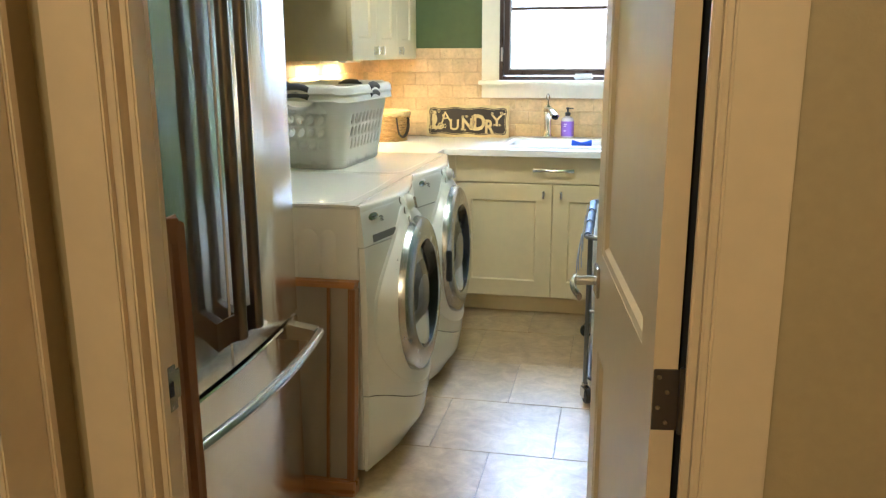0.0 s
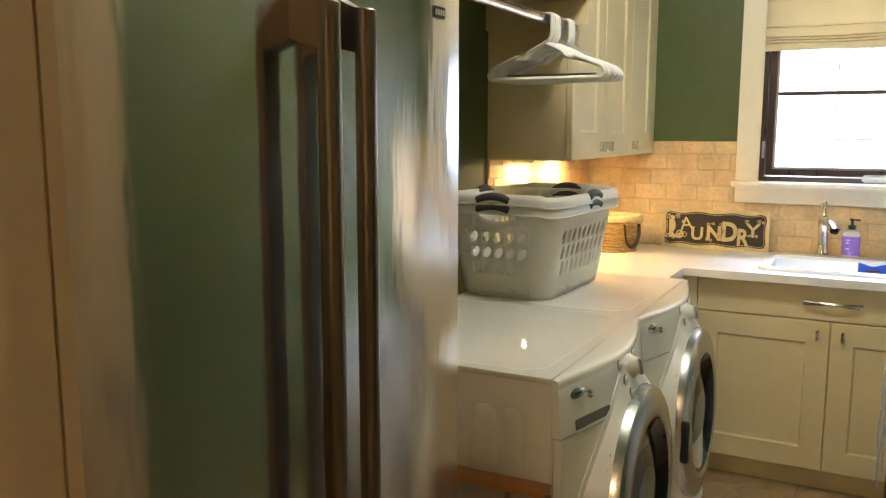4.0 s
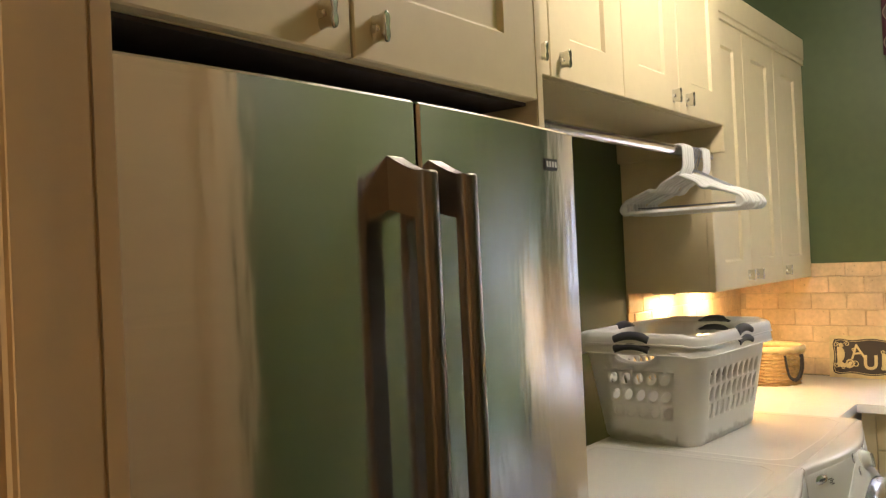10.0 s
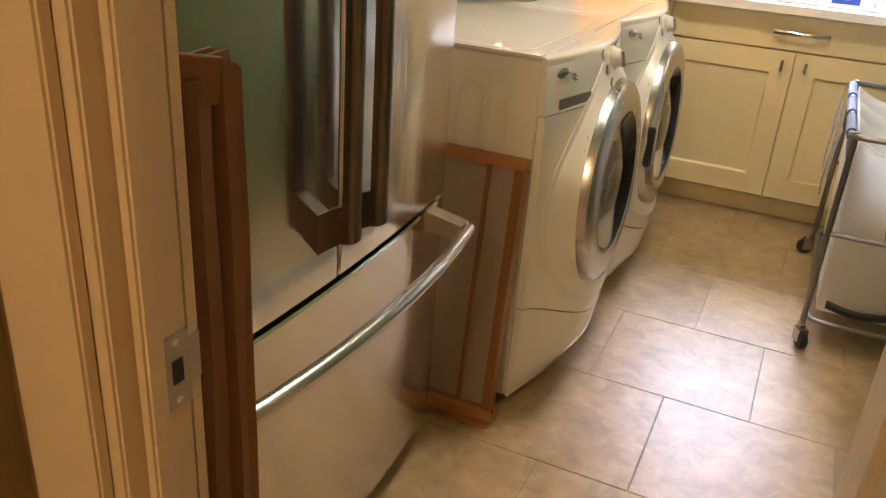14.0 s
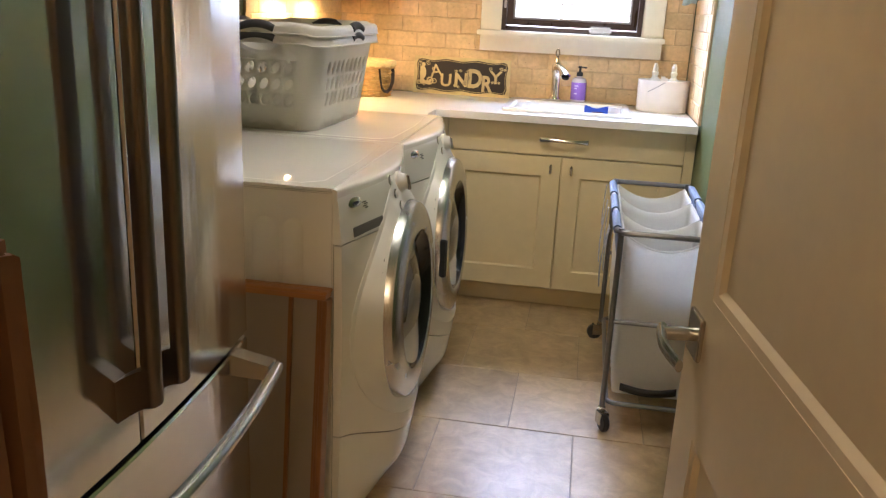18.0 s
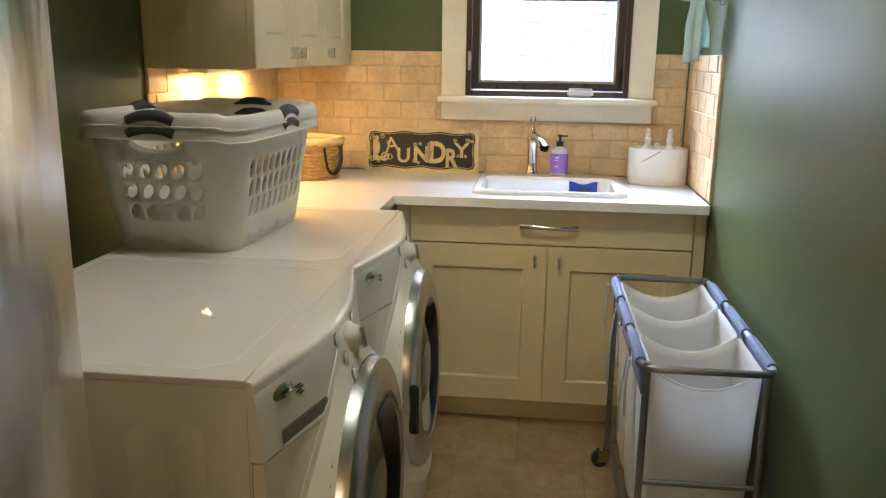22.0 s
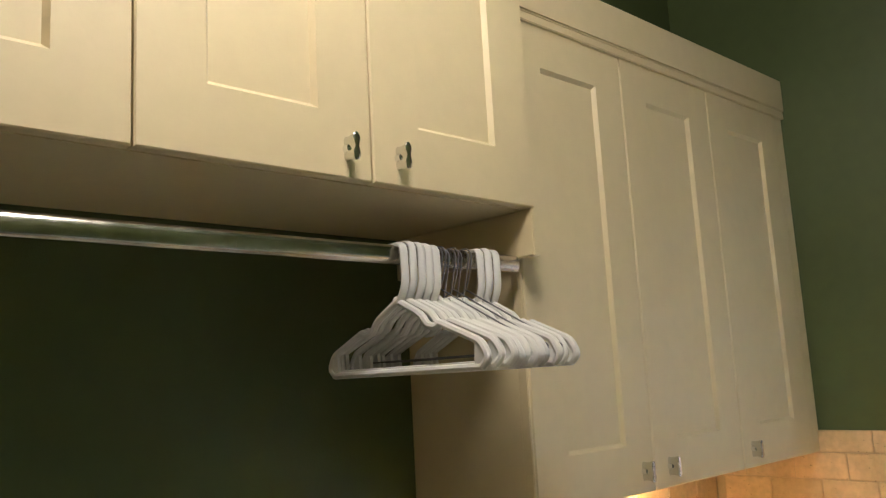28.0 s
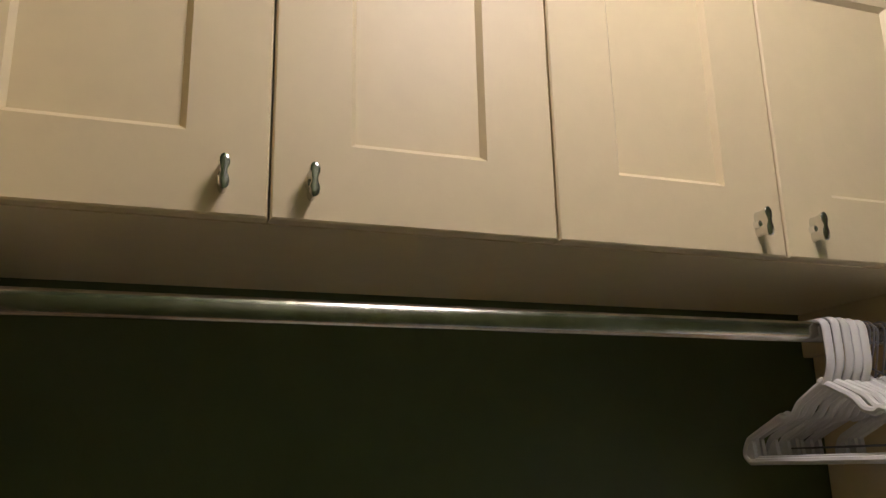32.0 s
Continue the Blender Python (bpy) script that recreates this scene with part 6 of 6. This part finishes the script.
hm = thing("laundry_hamper", (0.44, 3.97, 0.0), "grey metal rolling hamper with three white canvas bags", "hamper")


def loop_tube(x0, x1, y0, y1, z, r, rad, sag=0.0):
    pts = [((x0 + x1) / 2 + x, (y0 + y1) / 2 + y, z) for x, y in rounded_rect((x1 - x0) / 2, (y1 - y0) / 2, r, 6)]
    return tube(pts, rad, 10, closed=True)


part("top_frame", loop_tube(HX0 - 0.012, HX1 + 0.014, HY0 - 0.012, HY1 + 0.012, HZ, 0.035, 0.0095), M_GUNMETAL, hm)
part("bottom_frame", loop_tube(HX0 + 0.012, HX1 - 0.012, HY0 + 0.0, HY1 - 0.0, 0.098, 0.03, 0.0085), M_GUNMETAL, hm)
for x, y, turn in ((HX0, HY0, 25), (HX1, HY0, -35), (HX0, HY1, -80), (HX1, HY1, 60)):
    part("post", tube([(x, y, 0.075), (x, y, HZ + 0.012)], 0.0095, 12), M_GUNMETAL, hm)
    place = pose(x, y, 0, 0, 0, turn)
    c = part("caster", moved(joined(lathe([(0.005, 0.045), (0.013, 0.062), (0.013, 0.080), (0.005, 0.085)], None, 12), box(-0.016, -0.0125, -0.032, 0.010, 0.022, 0.066, 0.001), box(0.0125, 0.016, -0.032, 0.010, 0.022, 0.066, 0.001), box(-0.016, 0.016, -0.026, 0.010, 0.064, 0.0675, 0.001)), place), M_NICKEL, hm, "bright metal caster fork")
    part("wheel", moved(lathe([(0, -0.011), (0.027, -0.011), (0.032, -0.007), (0.032, 0.007), (0.027, 0.011), (0, 0.011)], pose(0, -0.022, 0.0325, 0, 90), 20), place), M_BLACK, c)
for y in (HY0, HY1):
    part("crossbar", tube([(HX0, y, 0.392), (HX1, y, 0.392)], 0.0075, 10), M_GUNMETAL, hm)


def bag(y0, y1):
    bm = bmesh.new()
    a, n, rows = (HX1 - HX0) / 2 - 0.010, 12, []
    xc, yc = (HX0 + HX1) / 2, (y0 + y1) / 2
    for k in range(17):
        v = k / 16
        ring = []
        ax, by = a * (0.86 + 0.14 * v), (y1 - y0) / 2 * (0.92 + 0.08 * v)
        for x, y in rounded_rect(ax, by, 0.015, 3):
            ring.append((x, y))
        full = []
        m = len(ring)
        for i in range(m):
            (xa, ya), (xb, yb_) = ring[i], ring[(i + 1) % m]
            seg = 8 if math.hypot(xb - xa, yb_ - ya) > 0.05 else 1
            full += [(xa + (xb - xa) * s / seg, ya + (yb_ - ya) * s / seg) for s in range(seg)]
        row = []
        for x, y in full:
            front = max(0.0, 1 - (x / ax) ** 2) if abs(abs(y) - by) < 0.02 else 0.0
            side_w = max(0.0, 1 - (y / by) ** 2) if abs(abs(x) - ax) < 0.02 else 0.0
            sag = 0.052 * front * v ** 4
            belly = 0.010 * front * math.sin(math.pi * min(1, v * 1.1)) * (1 if y > 0 else -1)
            wr_ = 0.0035 * noise.noise(Vector((x * 14, y * 14 + y0 * 5, v * 7)))
            row.append(bm.verts.new((xc + x + wr_ + (0.006 * side_w * math.sin(math.pi * v) if x > 0 else -0.006 * side_w * math.sin(math.pi * v)), yc + y + belly + wr_, 0.128 + (HZ - 0.132) * v - sag)))
        rows.append(row)
    for p, q_ in zip(rows, rows[1:]):
        for k in range(len(p)):
            bm.faces.new([p[k], p[(k + 1) % len(p)], q_[(k + 1) % len(p)], q_[k]])
    bm.faces.new(rows[0])
    ob = part("bag", bm, M_CANVAS, hm, "white canvas bag", 60)
    q_ = ob.modifiers.new("thickness", "SOLIDIFY")
    q_.thickness, q_.offset = 0.0025, 0
    part("hem", tube([(HX0 + 0.012 + (HX1 - HX0 - 0.024) * s, y0 - 0.001, HZ - 0.006 - 0.052 * (1 - (2 * s - 1) ** 2)) for s in (k / 14 for k in range(15))], 0.003, 6), M_CANVAS, ob)
    return ob


L3 = (HY1 - HY0 - 0.02) / 3
for k in range(3):
    bag(HY0 + 0.010 + L3 * k + 0.003, HY0 + 0.010 + L3 * (k + 1) - 0.003)
    for x, s in ((HX0 - 0.012, -1), (HX1 + 0.014, 1)):
        y0, y1 = HY0 + 0.03 + L3 * k, HY0 + 0.01 + L3 * (k + 1) - 0.035
        pts = [(x, y0 + (y1 - y0) * j / 8, HZ) for j in range(9)]
        part("sleeve", tube(pts, 0.0150, 10), M_DENIM, hm, "grey-blue fabric sleeve over the rail")
        part("skirt", moved(box(-0.002, 0.002, y0, y1, HZ - 0.085, HZ - 0.004, 0.001), pose(x - s * 0.006, 0, 0)), M_DENIM, hm)
for y, ln, dx in ((3.61, 0.14, 0.010), (3.65, 0.21, 0.018), (3.90, 0.13, 0.004), (4.03, 0.24, 0.014), (4.30, 0.16, 0.006)):
    pts = [(HX0 - 0.036 - dx * math.sin(2.2 * q), y + 0.010 * math.sin(4.5 * q + 9 * ln), HZ - 0.004 - ln * q) for q in (k / 8 for k in range(9))]
    part("tie", tube(pts, 0.0105, 8, flat=0.22), M_TIE, hm, "hanging pale plaid fabric tie")
bm = bmesh.new()
rows = [[bm.verts.new(((HX0 + HX1) / 2 - 0.092 + 0.184 * s, HY0 + 0.001 - 0.010 * math.sin(math.pi * s), z - 0.010 * math.sin(math.pi * s))) for z in (0.150, 0.176)] for s in (k / 12 for k in range(13))]
for p, q_ in zip(rows, rows[1:]):
    bm.faces.new([p[0], q_[0], q_[1], p[1]])
st = part("strip", bm, M_BLACK, hm, "black strap at the foot of the bag")
q = st.modifiers.new("thickness", "SOLIDIFY")
q.thickness = 0.004


# ---- outside ----
M_STONE = mat("sunlit_ledgestone", (0.68, 0.55, 0.47), 0.8, grain=0.10, scale=12, blotch=0.12, blotch_scale=2.0, bump=0.6, bump_scale=14, per_piece=0.25)
M_MORTAR = mat("stone_mortar", (0.56, 0.47, 0.40), 0.9, grain=0.1, scale=20)
M_GROUND = mat("dry_ground", (0.30, 0.26, 0.20), 0.9, grain=0.2, scale=3, blotch=0.2, blotch_scale=0.4)
structure("ground", box(-400, 400, YB + 0.17, 800, -0.4, -0.2, 0), M_GROUND, "pale gravel ground")
house = thing("neighbour_house", (0.5, 9.2, -0.2), "neighbouring house of tan ledgestone with a blue-grey window", "house")
NW = (0.55, 2.05, 0.80, 2.29)
part("wall", cells([-5.0, NW[0], NW[1], 6.0], [-0.2, NW[2], NW[3], 6.0], lambda u, v: not (NW[0] < u < NW[1] and NW[2] < v < NW[3]), 9.2, 9.5, lambda u, v, w: (u, w, v)), M_MORTAR, house)
part("pier", box(-5.0, -0.17, 9.15, 9.2, -0.2, 5.9, 0.004), mat("white_render", (0.80, 0.80, 0.80), 0.8, grain=0.04, scale=30, bump=0.2, bump_scale=60), house, "smooth white rendered wall")
# Overhang added out of view so its shadow falls on the upper stone.
part("unseen_eave", box(-5.0, 6.0, 8.66, 9.6, 2.78, 2.92, 0.01), mat("unseen_eave_board", (0.45, 0.42, 0.38), 0.6, grain=0.06), house, "unseen eave added to shade the upper stone")
M_HFRAME = mat("painted_blue_grey_frame", (0.16, 0.17, 0.23), 0.4, grain=0.05)
hw = part("window", joined(ring_frame(*NW, 0.14, 9.13, 9.3)), M_HFRAME, house, "blue-grey window frame")
for z in (1.30, 1.63, 1.96):
    part("muntin", box(0.69, 1.91, 9.20, 9.23, z - 0.008, z + 0.008, 0.002), M_HFRAME, hw)
part("muntin", box(1.04, 1.06, 9.20, 9.23, 0.94, 2.15, 0.002), M_HFRAME, hw)
part("pane", box(0.68, 1.92, 9.235, 9.245, 0.93, 2.16, 0), mat("pale_pane", (0.62, 0.66, 0.70), 0.08, grain=0.1, scale=1.2), hw)
rs = random.Random(4)
z = 0.62
while z < 2.70:
    h = rs.choice((0.062, 0.075, 0.085))
    x = -0.17 + rs.uniform(-0.2, 0)
    while x < 1.7:
        w = rs.uniform(0.13, 0.34)
        a, b = max(x, -0.168), x + w
        if a < NW[0] < b and z < NW[3]:
            b = NW[0]
        if b - a > 0.04 and not (a >= NW[0] - 0.01 and z < NW[3]):
            part("stone", box(a + 0.004, b - 0.004, 9.188 + rs.uniform(-0.008, 0.006), 9.20, z + 0.004, z + h - 0.004, 0.004, 1), M_STONE, house)
        x += w
    z += h

# ---- wall tiles and floor tiles ----
def courses(u0, u1, z1, shift):
    """Running-bond courses of stone from the counter up to z1, as (u0, u1, z0, z1)."""
    k, z, pieces = 0, 0.917, []
    while z < z1 - 0.01:
        zt = min(z + 0.0762, z1)
        u = u0 - (0.0762 if k % 2 else 0.0) + shift
        while u < u1 - 0.006:
            a, b = max(u, u0), min(u + 0.1524, u1)
            if b - a > 0.008:
                pieces.append((a, b, z, zt))
            u += 0.1524
        z, k = zt, k + 1
    return pieces


def lay(parent, pieces, put, thick, cut=None):
    for a, b, c, d in pieces:
        spans = [(a, b, c, d)]
        if cut:
            x0, x1, z0, z1 = cut
            out = []
            for a_, b_, c_, d_ in spans:
                if b_ <= x0 or a_ >= x1 or d_ <= z0 or c_ >= z1:
                    out.append((a_, b_, c_, d_))
                else:
                    if a_ < x0 - 0.01:
                        out.append((a_, x0 - 0.002, c_, d_))
                    if b_ > x1 + 0.01:
                        out.append((x1 + 0.002, b_, c_, d_))
                    if c_ < z0 - 0.01:
                        out.append((max(a_, x0), min(b_, x1), c_, z0 - 0.002))
            spans = out
        for a_, b_, c_, d_ in spans:
            g = 0.0012
            w = thick + rng.uniform(-0.0004, 0.0004)
            e = 0.003
            bm = bmesh.new()
            j = lambda: rng.uniform(-0.0008, 0.0008)
            o = [(a_ + g + j(), c_ + g + j()), (b_ - g + j(), c_ + g + j()), (b_ - g + j(), d_ - g + j()), (a_ + g + j(), d_ - g + j())]
            mu, mv = (a_ + b_) / 2, (c_ + d_) / 2
            inn = [(u + (e if u < mu else -e), v + (e if v < mv else -e)) for u, v in o]
            ls = [[bm.verts.new(put(u, v, ww)) for u, v in lp] for lp, ww in ((o, 0.0), (o, w - e * 0.7), (inn, w))]
            for r, s in zip(ls, ls[1:]):
                for k in range(4):
                    bm.faces.new([r[k], r[(k + 1) % 4], s[(k + 1) % 4], s[k]])
            bm.faces.new(ls[-1])
            part("tile", bm, M_SPLASH, parent, smooth=0)


rng = random.Random(11)
north_bed = structure("trim_backsplash_north", cells([XL + 0.003, WIN0 - 0.103, WIN1 + 0.103, XR - 0.013], [0.916, 1.150, 1.437], lambda u, v: not (WIN0 - 0.103 < u < WIN1 + 0.103 and v > 1.150), YB - 0.006, YB, lambda u, v, w: (u, w, v)), M_SPLASH_GROUT, "tumbled travertine brick-pattern backsplash")
lay(north_bed, courses(XL + 0.004, XR - 0.014, 1.438, 0.03), lambda u, v, w: (u, YB - 0.005 - w, v), 0.0045, cut=(WIN0 - 0.1035, WIN1 + 0.1035, 1.149, 1.6))
west_bed = structure("trim_backsplash_west", box(XL, XL + 0.006, 4.034, YB - 0.0115, 0.916, 1.376, 0), M_SPLASH_GROUT, "tumbled travertine brick-pattern backsplash")
lay(west_bed, courses(4.034, YB - 0.0115, 1.376, 0.05), lambda u, v, w: (XL + 0.005 + w, u, v), 0.0045)
east_bed = structure("trim_backsplash_east", box(XR - 0.006, XR, 4.640, YB - 0.0115, 0.916, 1.437, 0), M_SPLASH_GROUT, "tumbled travertine brick-pattern backsplash")
lay(east_bed, courses(4.652, YB - 0.0115, 1.437, 0.06), lambda u, v, w: (XR - 0.005 - w, u, v), 0.0045)

part("edge_tile", box(XR - 0.0112, XR - 0.0065, 4.6385, 4.6505, 0.9165, 1.437, 0.002), M_SPLASH, east_bed, "slim rounded stone edge")

PX, PY = 0.4535, 0.4445
for r in range(-12, 5):
    y0 = 3.486 + PY * r
    shift = (0.217, -0.003, 0.2225)[(r + 1) % 3 if r >= -1 else 0] if -1 <= r <= 1 else (0.2275 * (r % 2) - 0.014)
    for c in range(-5, 4):
        x0, x1 = shift + PX * c, shift + PX * (c + 1)
        a, b, lo, hi = max(x0, XL), min(x1, XR if y0 > 1.3 else 0.9), y0, min(y0 + PY, YB)
        if y0 < 1.3:
            a = max(a, -0.432)
        if lo < -1.6 or b - a < 0.02 or hi - lo < 0.02:
            continue
        bm = bmesh.new()
        g, e = 0.0016, 0.0015
        tilt = rng.uniform(-0.0004, 0.0004)
        ls = [[bm.verts.new((u, v, zz)) for u, v in ((a + k, lo + k), (b - k, lo + k), (b - k, hi - k), (a + k, hi - k))] for k, zz in ((g, -0.0045), (g, -0.0012 + tilt), (g + e, 0.0 + tilt))]
        for p, q in zip(ls, ls[1:]):
            for k in range(4):
                bm.faces.new([p[k], p[(k + 1) % 4], q[(k + 1) % 4], q[k]])
        bm.faces.new(ls[-1])
        part("tile", bm, M_TILE, FLOOR, smooth=0)
